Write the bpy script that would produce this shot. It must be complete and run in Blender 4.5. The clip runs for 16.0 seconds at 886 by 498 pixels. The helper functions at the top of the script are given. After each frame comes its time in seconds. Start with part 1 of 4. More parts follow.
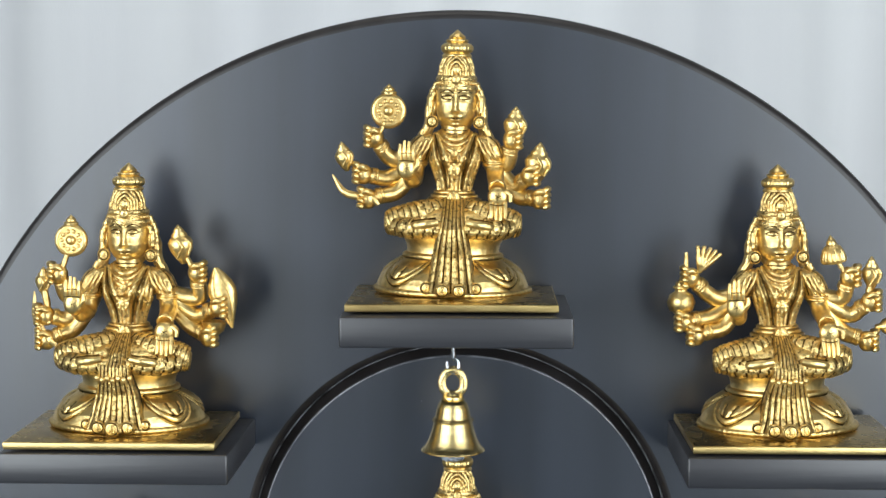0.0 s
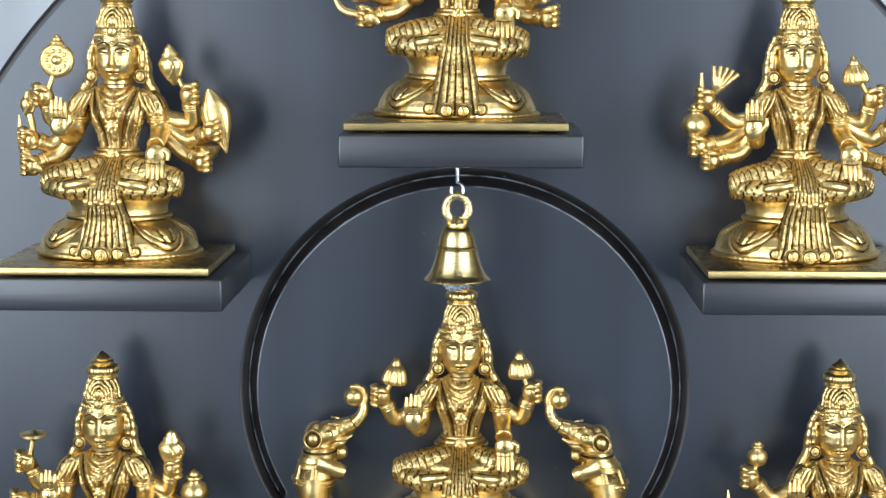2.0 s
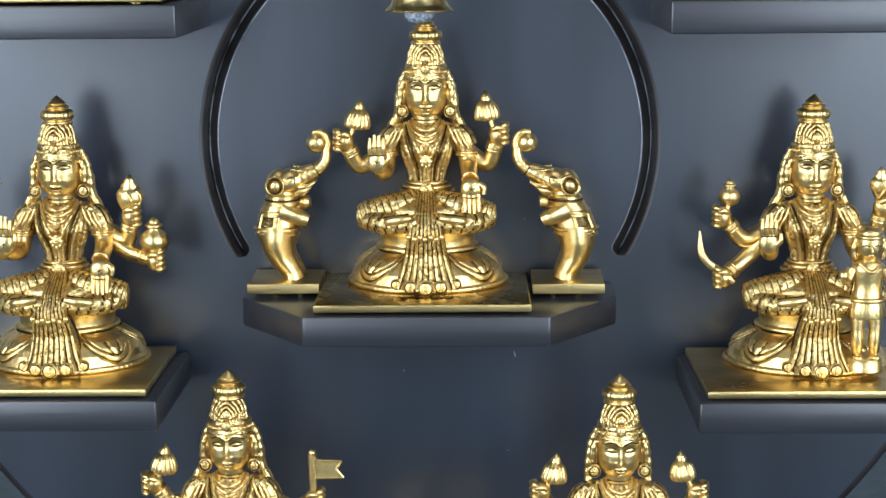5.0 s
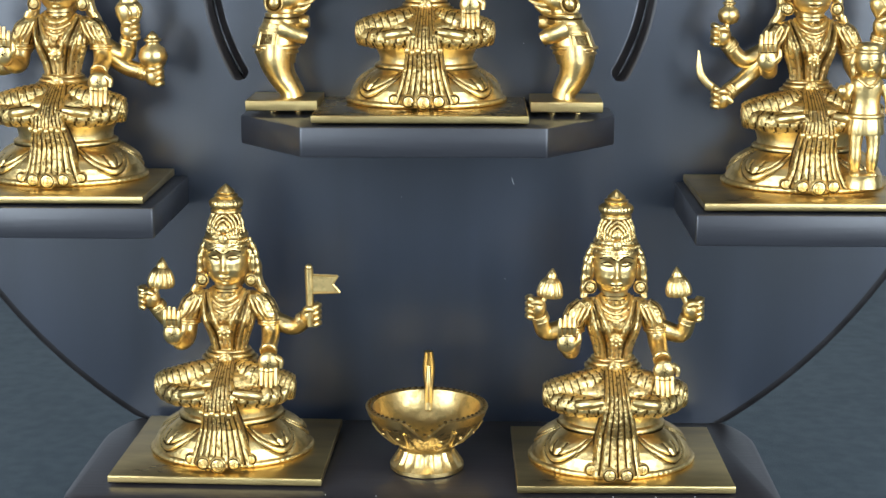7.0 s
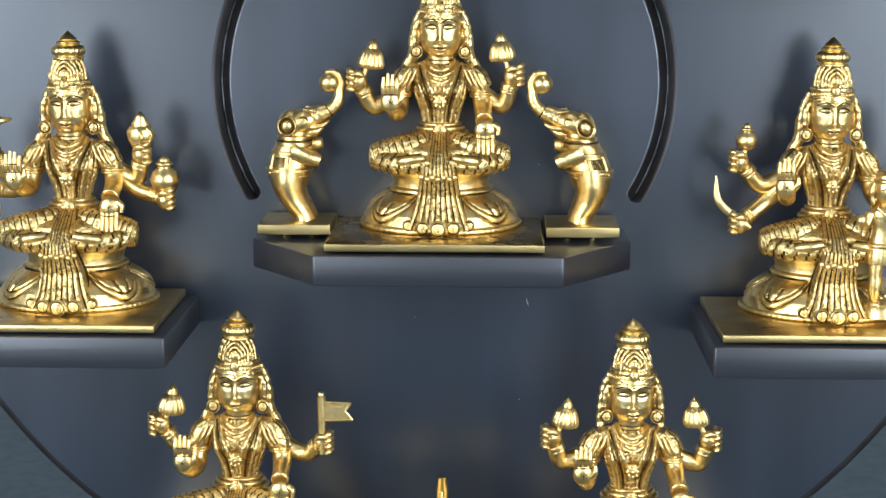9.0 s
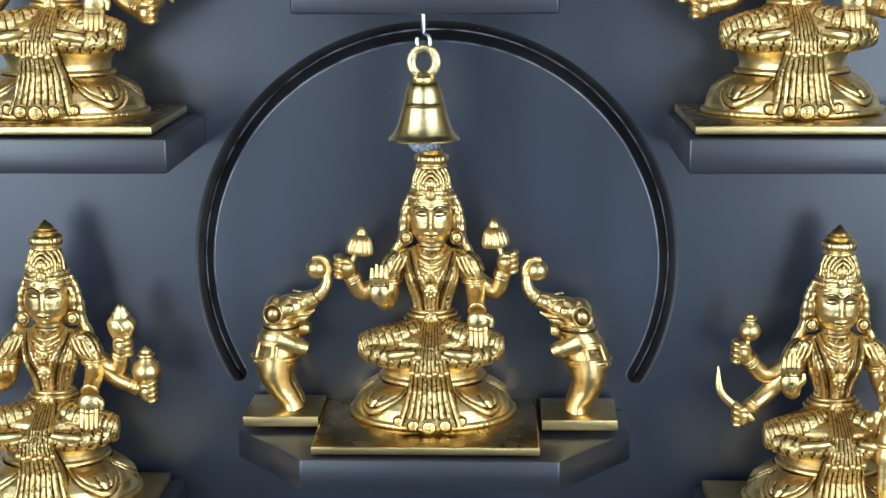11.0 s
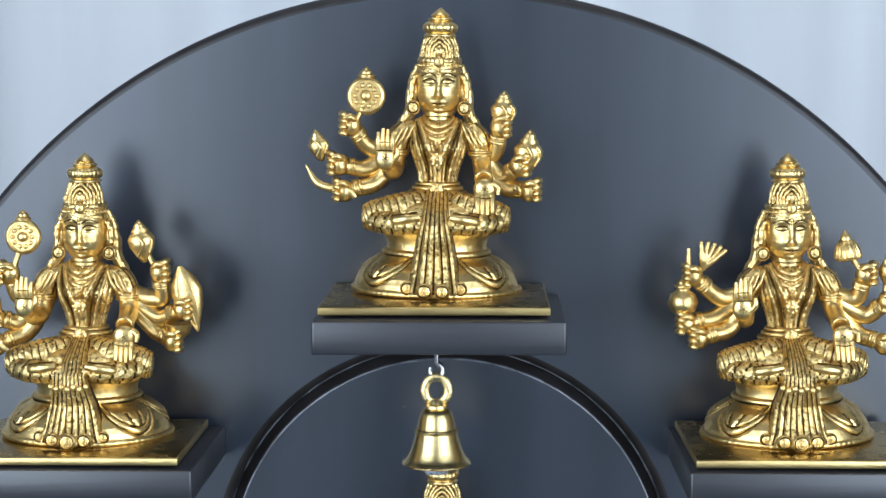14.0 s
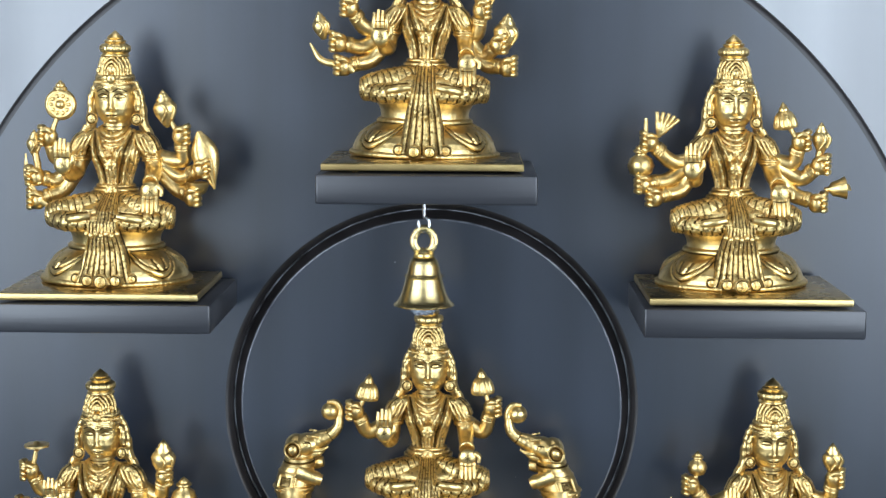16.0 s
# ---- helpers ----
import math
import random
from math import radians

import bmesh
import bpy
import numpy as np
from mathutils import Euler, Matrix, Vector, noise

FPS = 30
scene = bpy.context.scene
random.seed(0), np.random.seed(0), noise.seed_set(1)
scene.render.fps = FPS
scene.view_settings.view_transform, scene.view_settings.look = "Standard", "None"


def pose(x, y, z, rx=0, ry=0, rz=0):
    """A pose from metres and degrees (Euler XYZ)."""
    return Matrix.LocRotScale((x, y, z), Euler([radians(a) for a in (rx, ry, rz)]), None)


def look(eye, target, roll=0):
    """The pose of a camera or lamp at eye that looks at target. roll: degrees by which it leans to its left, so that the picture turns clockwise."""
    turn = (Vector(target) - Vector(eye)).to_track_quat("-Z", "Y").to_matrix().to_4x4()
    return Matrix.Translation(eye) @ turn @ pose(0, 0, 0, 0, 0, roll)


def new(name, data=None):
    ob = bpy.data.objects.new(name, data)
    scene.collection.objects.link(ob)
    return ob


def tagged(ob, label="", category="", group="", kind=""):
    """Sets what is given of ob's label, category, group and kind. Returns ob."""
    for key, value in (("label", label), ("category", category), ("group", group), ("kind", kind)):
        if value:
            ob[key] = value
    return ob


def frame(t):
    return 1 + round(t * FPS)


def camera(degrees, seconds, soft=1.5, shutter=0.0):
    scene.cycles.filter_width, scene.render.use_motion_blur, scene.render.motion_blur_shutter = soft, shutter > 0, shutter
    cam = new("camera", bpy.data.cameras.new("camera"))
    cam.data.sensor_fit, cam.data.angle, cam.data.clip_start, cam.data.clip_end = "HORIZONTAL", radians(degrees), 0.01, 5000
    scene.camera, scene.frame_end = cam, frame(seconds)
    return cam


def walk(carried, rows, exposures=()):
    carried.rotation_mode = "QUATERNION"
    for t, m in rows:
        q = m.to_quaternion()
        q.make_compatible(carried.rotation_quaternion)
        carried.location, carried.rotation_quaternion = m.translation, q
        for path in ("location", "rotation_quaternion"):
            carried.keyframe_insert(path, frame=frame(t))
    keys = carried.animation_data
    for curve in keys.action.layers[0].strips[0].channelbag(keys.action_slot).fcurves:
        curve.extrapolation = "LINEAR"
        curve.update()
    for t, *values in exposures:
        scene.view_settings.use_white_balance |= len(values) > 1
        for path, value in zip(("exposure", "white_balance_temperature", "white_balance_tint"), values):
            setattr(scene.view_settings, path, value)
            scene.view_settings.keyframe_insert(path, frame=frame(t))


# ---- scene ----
cam = camera(30.67, 16.0, soft=1.5)
# seconds, eye (x, y, z), turn to the left, tilt, lean (degrees)
PATH = [
    (0, 0.0219, -0.9894, 0.5399, 1.884, -5.293, 0.013),
    (0.5, 0.0201, -0.9804, 0.5313, 1.797, -5.774, 0.112),
    (1, 0.0189, -0.9700, 0.5168, 1.781, -6.604, 0.083),
    (1.5, 0.0162, -0.9616, 0.4964, 1.677, -7.323, 0.099),
    (2, 0.0168, -0.9551, 0.4824, 1.762, -8.224, 0.060),
    (2.5, 0.0176, -0.9514, 0.4685, 1.823, -8.856, 0.019),
    (3, 0.0189, -0.9485, 0.4546, 1.838, -9.390, -0.058),
    (3.5, 0.0175, -0.9467, 0.4405, 1.654, -9.934, -0.074),
    (4, 0.0165, -0.9472, 0.4226, 1.405, -10.270, -0.116),
    (4.5, 0.0208, -0.9462, 0.4065, 1.251, -10.981, -0.265),
    (5, 0.0297, -0.9480, 0.3774, 1.346, -11.066, -0.511),
    (5.2, 0.0331, -0.9475, 0.3734, 1.410, -11.631, -0.471),
    (7.3, 0.0351, -0.9686, 0.2889, 1.515, -12.179, 0.105),
    (7.5, 0.0325, -0.9697, 0.2891, 1.403, -12.050, 0.104),
    (8, 0.0308, -0.9677, 0.2980, 1.485, -11.600, 0.095),
    (8.5, 0.0320, -0.9581, 0.3258, 1.798, -11.709, 0.042),
    (9, 0.0298, -0.9446, 0.3416, 1.818, -10.959, 0.098),
    (9.2, 0.0317, -0.9380, 0.3489, 1.953, -10.701, 0.086),
    (11.3, 0.0385, -0.8879, 0.4684, 2.197, -11.737, -0.322),
    (11.5, 0.0380, -0.8881, 0.4804, 2.186, -11.666, -0.359),
    (12, 0.0356, -0.8908, 0.5012, 2.029, -10.668, -0.353),
    (12.5, 0.0331, -0.8956, 0.5180, 1.898, -9.293, -0.307),
    (13, 0.0317, -0.9013, 0.5318, 1.932, -7.921, -0.268),
    (13.5, 0.0296, -0.9057, 0.5410, 1.928, -6.747, -0.085),
    (14, 0.0278, -0.9163, 0.5467, 1.803, -6.305, -0.136),
    (14.5, 0.0278, -0.9374, 0.5376, 1.632, -6.146, 0.074),
    (15, 0.0290, -0.9728, 0.5255, 1.485, -6.709, 0.074),
    (15.5, 0.0276, -1.0162, 0.5109, 1.268, -7.263, 0.204),
    (16, 0.0321, -1.0438, 0.5037, 1.355, -7.702, 0.285),
]
walk(cam, [(t, pose(x, y, z, 90 + tilt, 0, turn) @ pose(0, 0, 0, 0, 0, lean)) for t, x, y, z, turn, tilt, lean in PATH],
     exposures=[(0, 0.11, 7500, 10), (1, 0.11, 7200, 10), (2.5, 0.21, 6600, 10), (5, 0.26, 6550, 10), (8, 0.44, 6750, 10), (12, 0.08, 6250, 10), (14.5, 0.06, 6500, 10), (16, 0.11, 6600, 10)])

# ---------------------------------------------------------------- light
world = bpy.data.worlds.new("room_air")
scene.world = world
world.use_nodes = True
world.node_tree.nodes["Background"].inputs[0].default_value = (0.75, 0.85, 1.0, 1)
world.node_tree.nodes["Background"].inputs[1].default_value = 0.08


def area_panel(name, x, y, z, tx, ty, tz, w, h, watts, color):
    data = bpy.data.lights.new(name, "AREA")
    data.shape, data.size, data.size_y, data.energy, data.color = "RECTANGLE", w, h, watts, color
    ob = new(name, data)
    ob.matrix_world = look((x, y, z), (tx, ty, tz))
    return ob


COOL, BLUISH = (0.93, 0.97, 1.0), (0.72, 0.845, 1.0)
area_panel("side_panel_light", -1.18, -1.50, 0.38, 0, 0, 0.20, 1.6, 2.1, 57, BLUISH)       # tall unseen panels added on both sides behind the camera for paired highlights
area_panel("side_panel_light", 1.18, -1.50, 0.38, 0, 0, 0.20, 1.6, 2.1, 57, BLUISH)
area_panel("overhead_fill", 0, -0.35, 2.3, 0, 0, 0.2, 1.2, 0.8, 6, COOL)            # unseen overhead panel added to brighten curtain, cloth and lower plates

# ---------------------------------------------------------------- materials
def material(name, color, rough=0.5, metal=0.0, color2=None, scale=40.0, stretch=(1, 1, 1), bump=0.0, bump_scale=200.0, rough2=None, coat=0.0, spread=(0.35, 0.65), spec=0.5):
    m = bpy.data.materials.new(name)
    m.use_nodes = True
    nt = m.node_tree
    b = nt.nodes["Principled BSDF"]
    b.inputs["Metallic"].default_value = metal
    b.inputs["Roughness"].default_value = rough
    b.inputs["Coat Weight"].default_value = coat
    b.inputs["Specular IOR Level"].default_value = spec
    tc = nt.nodes.new("ShaderNodeTexCoord")
    mp = nt.nodes.new("ShaderNodeMapping")
    mp.inputs["Scale"].default_value = stretch
    nt.links.new(tc.outputs["Object"], mp.inputs["Vector"])
    n1 = nt.nodes.new("ShaderNodeTexNoise")
    n1.inputs["Scale"].default_value = scale
    n1.inputs["Detail"].default_value = 6
    nt.links.new(mp.outputs["Vector"], n1.inputs["Vector"])
    ramp = nt.nodes.new("ShaderNodeValToRGB")
    ramp.color_ramp.elements[0].position, ramp.color_ramp.elements[1].position = spread
    ramp.color_ramp.elements[0].color = (*(color2 or color), 1)
    ramp.color_ramp.elements[1].color = (*color, 1)
    nt.links.new(n1.outputs["Fac"], ramp.inputs["Fac"])
    nt.links.new(ramp.outputs["Color"], b.inputs["Base Color"])
    if rough2 is not None:
        mr = nt.nodes.new("ShaderNodeMapRange")
        mr.inputs["From Min"].default_value, mr.inputs["From Max"].default_value = 0.3, 0.7
        mr.inputs["To Min"].default_value, mr.inputs["To Max"].default_value = rough2, rough
        nt.links.new(n1.outputs["Fac"], mr.inputs["Value"])
        nt.links.new(mr.outputs["Result"], b.inputs["Roughness"])
    if bump:
        n2 = nt.nodes.new("ShaderNodeTexNoise")
        n2.inputs["Scale"].default_value = bump_scale
        n2.inputs["Detail"].default_value = 4
        nt.links.new(mp.outputs["Vector"], n2.inputs["Vector"])
        bp = nt.nodes.new("ShaderNodeBump")
        bp.inputs["Strength"].default_value = bump
        bp.inputs["Distance"].default_value = 0.0005
        nt.links.new(n2.outputs["Fac"], bp.inputs["Height"])
        nt.links.new(bp.outputs["Normal"], b.inputs["Normal"])
    return m


BOARD = material("black_satin_board", (0.014, 0.021, 0.036), 0.34, color2=(0.009, 0.014, 0.024), scale=30, stretch=(1, 1, 0.06), bump=0.05, bump_scale=900, rough2=0.30, spec=1.0)
SHELF = material("black_stained_wood", (0.026, 0.027, 0.032), 0.38, color2=(0.015, 0.015, 0.019), scale=90, stretch=(0.05, 1, 1), bump=0.15, bump_scale=500, rough2=0.33, spec=0.9)
# pale tone that paints the bevel highlight along the groove's inner lip
LIPGLINT = material("groove_lip_glint", (0.16, 0.17, 0.19), 0.25, color2=(0.05, 0.05, 0.06), scale=80, spec=0.8)
BASEWOOD = material("dark_brown_black_wood", (0.034, 0.030, 0.031), 0.36, color2=(0.018, 0.015, 0.016), scale=50, stretch=(0.06, 1, 1), bump=0.2, bump_scale=600, rough2=0.30)


def brass(name, bright, dark, rough, amount, scale, relief):
    """Cast brass, polished, with a darker patina in blots and a fine chased relief."""
    m = bpy.data.materials.new(name)
    m.use_nodes = True
    nt = m.node_tree
    b = nt.nodes["Principled BSDF"]
    b.inputs["Metallic"].default_value = 1.0
    tc = nt.nodes.new("ShaderNodeTexCoord")
    blot, grain, cloud = [nt.nodes.new("ShaderNodeTexNoise") for _ in range(3)]
    for n, size, detail in ((blot, scale, 6), (grain, 1300, 3), (cloud, 45, 2)):
        n.inputs["Scale"].default_value, n.inputs["Detail"].default_value = size, detail
        nt.links.new(tc.outputs["Object"], n.inputs["Vector"])

    def span(src, lo, hi, to0, to1):
        r = nt.nodes.new("ShaderNodeMapRange")
        for key, v in (("From Min", lo), ("From Max", hi), ("To Min", to0), ("To Max", to1)):
            r.inputs[key].default_value = v
        nt.links.new(src, r.inputs["Value"])
        return r.outputs["Result"]

    both = nt.nodes.new("ShaderNodeMath")
    both.operation = "MULTIPLY"
    nt.links.new(span(blot.outputs["Fac"], 0.34, 0.50, 1.0 - amount, 1.0), both.inputs[0])
    nt.links.new(span(cloud.outputs["Fac"], 0.30, 0.60, 0.80, 1.0), both.inputs[1])
    mix = nt.nodes.new("ShaderNodeMix")
    mix.data_type = "RGBA"
    mix.inputs[6].default_value, mix.inputs[7].default_value = (*dark, 1), (*bright, 1)
    nt.links.new(both.outputs[0], mix.inputs[0])
    nt.links.new(mix.outputs[2], b.inputs["Base Color"])
    nt.links.new(span(both.outputs[0], 0.2, 1.0, rough + 0.16, rough), b.inputs["Roughness"])
    bump = nt.nodes.new("ShaderNodeBump")
    bump.inputs["Strength"].default_value = 1.0
    bump.inputs["Distance"].default_value = relief
    rough_cast = nt.nodes.new("ShaderNodeMath")
    rough_cast.operation = "MULTIPLY_ADD"
    rough_cast.inputs[1].default_value = 2.6
    nt.links.new(span(blot.outputs["Fac"], 0.30, 0.54, 0.0, 1.0), rough_cast.inputs[0])
    nt.links.new(grain.outputs["Fac"], rough_cast.inputs[2])
    nt.links.new(rough_cast.outputs[0], bump.inputs["Height"])
    nt.links.new(bump.outputs["Normal"], b.inputs["Normal"])
    return m


BRASS = brass("polished_brass", (0.89, 0.645, 0.268), (0.30, 0.17, 0.04), 0.31, 0.40, 240, 0.000035)
ORNATE = brass("chased_brass", (0.88, 0.63, 0.255), (0.13, 0.07, 0.016), 0.28, 0.85, 430, 0.00013)
# brown-black for the board's rounded rim and the groove's slopes
EDGE = material("brown_black_edge", (0.022, 0.019, 0.019), 0.40, color2=(0.012, 0.010, 0.010), scale=60, bump=0.2, bump_scale=800)
GLUE = material("dried_glue_line", (0.30, 0.31, 0.33), 0.4, color2=(0.02, 0.02, 0.02), scale=90, spread=(0.36, 0.60))
# dark brass for carved cuts, valleys between ribs and fine lines
DARKBRASS = material("dark_brass_ground", (0.15, 0.085, 0.022), 0.42, 1.0, color2=(0.05, 0.028, 0.008), scale=220, bump=0.6, bump_scale=1100, rough2=0.5, spread=(0.3, 0.62))
PLATE = material("satin_brass_plate", (0.80, 0.60, 0.25), 0.33, 1.0, color2=(0.56, 0.39, 0.16), scale=60, stretch=(0.3, 1, 1), bump=0.15, bump_scale=900, rough2=0.27)
# brass darkened in its colour to imitate plate tops reflecting the black board
PLATETOP = material("plate_top_dark_reflection", (0.62, 0.45, 0.18), 0.32, 1.0, color2=(0.34, 0.23, 0.08), scale=70, bump=0.2, bump_scale=700, rough2=0.20, spread=(0.3, 0.62))
BELLBRASS = material("turned_brass", (0.93, 0.75, 0.36), 0.24, 1.0, color2=(0.78, 0.58, 0.26), scale=30, stretch=(0.2, 0.2, 9), bump=0.4, bump_scale=300)
STEEL = material("bright_steel", (0.72, 0.72, 0.74), 0.22, 1.0, color2=(0.55, 0.55, 0.57), scale=200)
PLASTIC = material("clear_wrap", (0.45, 0.52, 0.6), 0.25, 0.0, color2=(0.10, 0.12, 0.15), scale=500, bump=0.8, bump_scale=700)
CLOTH = material("dark_teal_cloth", (0.066, 0.090, 0.102), 0.9, color2=(0.050, 0.070, 0.081), scale=90, bump=0.9, bump_scale=900)
CURTAIN = material("pale_grey_curtain", (0.80, 0.81, 0.82), 0.85, color2=(0.72, 0.73, 0.75), scale=5, stretch=(1, 1, 0.1), bump=0.3, bump_scale=900)
ROOMWALL = material("plain_room_wall", (0.36, 0.37, 0.38), 0.9, color2=(0.30, 0.31, 0.32), scale=3)


# ---------------------------------------------------------------- mesh building
class Shape:
    """Collects vertices and faces of one mesh."""

    def __init__(self):
        self.v, self.f, self.m, self.slot = [], [], [], 0

    def face(self, *ids):
        self.f.append(ids)
        self.m.append(self.slot)

    def rings(self, rings, closed=True, cap0=True, cap1=True):
        start, n = len(self.v), len(rings[0])
        for r in rings:
            self.v.extend(r)
        for i in range(len(rings) - 1):
            a, b = start + i * n, start + (i + 1) * n
            for j in range(n if closed else n - 1):
                k = (j + 1) % n
                self.face(a + j, a + k, b + k, b + j)
        if cap0:
            self.face(*[start + j for j in reversed(range(n))])
        if cap1:
            self.face(*[start + (len(rings) - 1) * n + j for j in range(n)])

    def lathe(self, profile, c=(0, 0, 0), n=32, sx=1.0, sy=1.0, wave=None):
        """Rings of (radius, height) round a vertical axis; wave(angle, step) scales the radius."""
        out = []
        for i, (r, z) in enumerate(profile):
            ring = []
            for j in range(n):
                a = 2 * math.pi * j / n
                k = r * (wave(a, i) if wave else 1)
                ring.append((c[0] + k * sx * math.cos(a), c[1] + k * sy * math.sin(a), c[2] + z))
            out.append(ring)
        self.rings(out)

    def ball(self, c, r, n=14, m=8, turn=None):
        rx, ry, rz = r if hasattr(r, "__len__") else (r, r, r)
        out = []
        for i in range(1, m):
            p = math.pi * i / m - math.pi / 2
            ring = []
            for j in range(n):
                a = 2 * math.pi * j / n
                q = Vector((rx * math.cos(p) * math.cos(a), ry * math.cos(p) * math.sin(a), rz * math.sin(p)))
                if turn:
                    q = turn @ q
                ring.append((c[0] + q.x, c[1] + q.y, c[2] + q.z))
            out.append(ring)
        self.rings(out)

    def skin(self, at, nu, nv, pick, closed=True):
        """A grid of at(i, j), the slot of each face by pick(i, j); closed joins it round j."""
        start, keep = len(self.v), self.slot
        for i in range(nu):
            self.v.extend(at(i, j) for j in range(nv))
        for i in range(nu - 1):
            for j in range(nv if closed else nv - 1):
                k = (j + 1) % nv
                self.slot = pick(i, j)
                self.face(start + i * nv + j, start + i * nv + k, start + (i + 1) * nv + k, start + (i + 1) * nv + j)
        self.slot = keep

    def tube(self, pts, radii, n=10, flat=1.0, wave=None, side=None, pick=None):
        """A tube along pts; flat squeezes it along its second axis."""
        pts = [Vector(p) for p in pts]
        if not hasattr(radii, "__len__"):
            radii = [radii] * len(pts)
        out, up = [], Vector(side) if side else None
        for i, p in enumerate(pts):
            d = (pts[min(i + 1, len(pts) - 1)] - pts[max(i - 1, 0)]).normalized()
            if up is None:
                up = Vector((0, -1, 0)) if abs(d.y) < 0.9 else Vector((0, 0, 1))
            e1 = up - d * up.dot(d)
            e1 = e1.normalized() if e1.length > 1e-6 else Vector((1, 0, 0))
            e2 = d.cross(e1)
            up = e1
            ring = []
            for j in range(n):
                a = 2 * math.pi * j / n
                k = radii[i] * (wave(a, i) if wave else 1)
                q = p + e1 * (k * flat * math.cos(a)) + e2 * (k * math.sin(a))
                ring.append(tuple(q))
            out.append(ring)
        begin = len(self.f)
        self.rings(out)
        if pick:
            for i in range(len(out) - 1):
                for j in range(n):
                    self.m[begin + i * n + j] = pick(i, j)

    def slab(self, outline, z0, z1, bevel=0.0015, sides=None):
        """An outline in x and y (anticlockwise) raised from z0 to z1 with softened edges."""
        def inset(d):
            pts, k = [], len(outline)
            for i in range(k):
                p, a, b = Vector(outline[i]), Vector(outline[i - 1]), Vector(outline[(i + 1) % k])
                u, w = (p - a).normalized(), (b - p).normalized()
                n1, n2 = Vector((-u.y, u.x)), Vector((-w.y, w.x))
                bis = (n1 + n2)
                bis = bis / max(0.2, bis.length_squared / 2)
                pts.append(p + bis * d)
            return pts
        steps = [(bevel, z0), (bevel * 0.3, z0 + bevel * 0.3), (0, z0 + bevel), (0, z1 - bevel), (bevel * 0.3, z1 - bevel * 0.3), (bevel, z1)]
        loops = [[(p.x, p.y, z) for p in inset(d)] for d, z in steps]
        begin = len(self.f)
        self.rings(loops)
        if sides is not None:              # the faces between top and bottom take another slot
            for i in range(begin, len(self.f) - 2):
                self.m[i] = sides

    def moved(self, start, m):
        for i in range(start, len(self.v)):
            self.v[i] = tuple(m @ Vector(self.v[i]))

    def mesh(self, name, materials, smooth=True):
        me = bpy.data.meshes.new(name)
        me.from_pydata(self.v, [], self.f)
        for mat in materials:
            me.materials.append(mat)
        me.polygons.foreach_set("material_index", self.m)
        me.polygons.foreach_set("use_smooth", [smooth] * len(self.f))
        me.update()
        return me


def thing(name, shape, materials, label, category, group="", kind="", at=None, smooth=True, sharp=40):
    me = shape.mesh(name, materials if hasattr(materials, "__len__") else [materials], smooth)
    if smooth and sharp:
        me.set_sharp_from_angle(angle=radians(sharp))
    ob = new(name, me)
    if at is not None:
        ob.matrix_world = at
    return tagged(ob, label, category, group, kind)


def part(name, shape, mat, parent, label="", smooth=True, sharp=40):
    me = shape.mesh(name, [mat], smooth)
    if smooth and sharp:
        me.set_sharp_from_angle(angle=radians(sharp))
    ob = new(name, me)
    ob.parent = parent
    return tagged(ob, label)


# ---------------------------------------------------------------- sizes
CX, CZ, R = 0.0, 0.2565, 0.3377          # centre and radius of the round board
G1, G0 = 0.1342, 0.1260                  # outer and inner edge of its routed groove
BASE_Z, TABLE_Z = -0.026, -0.075
SHELF_W, SHELF_D, SHELF_H = 0.130, 0.1067, 0.0172

# ---------------------------------------------------------------- setting
s = Shape()
s.slab([(-3, -3), (3, -3), (3, 0.85), (-3, 0.85)], TABLE_Z - 0.03, TABLE_Z, 0.004)
thing("table_top", s, CLOTH, "dark teal cloth spread over a wide table", "table", kind="structure")

s = Shape()
N = 240
front, back = [], []
for i in range(N + 1):
    x = -3.2 + 6.4 * i / N
    y = 1.0 + 0.020 * math.sin(x * 17) + 0.012 * math.sin(x * 41 + 1.3) + 0.02 * math.sin(x * 5.1)
    front.append((x, y))
s.rings([[(x, y, -0.9) for x, y in front], [(x, y, 1.2) for x, y in front], [(x, y, 2.6) for x, y in front]], closed=False, cap0=False, cap1=False)
b0 = len(s.v)
s.rings([[(x, y + 0.02, 2.6) for x, y in front], [(x, y + 0.02, -0.9) for x, y in front]], closed=False, cap0=False, cap1=False)
thing("curtain", s, CURTAIN, "pale grey fabric curtain hanging in soft folds", "curtain", kind="structure")

# unseen room surfaces added behind the camera, their grey tuned to fill brass reflections
for nm, c, half in (("wall_south", (0, -3.6, 0.85), (3.4, 0.05, 1.8)), ("wall_west", (-3.4, -1.2, 0.85), (0.05, 2.4, 1.8)),
                    ("wall_east", (3.4, -1.2, 0.85), (0.05, 2.4, 1.8)), ("ceiling", (0, -1.2, 2.7), (3.5, 2.5, 0.05)), ("floor", (0, -1.2, -0.95), (3.5, 2.5, 0.05))):
    s = Shape()
    (x, y, z), (a, b, c2) = c, half
    s.slab([(x - a, y - b), (x + a, y - b), (x + a, y + b), (x - a, y + b)], z - c2, z + c2, 0.003)
    thing(nm, s, ROOMWALL, "unseen plain pale grey surface closing the room", "wall" if "wall" in nm else nm, kind="structure")


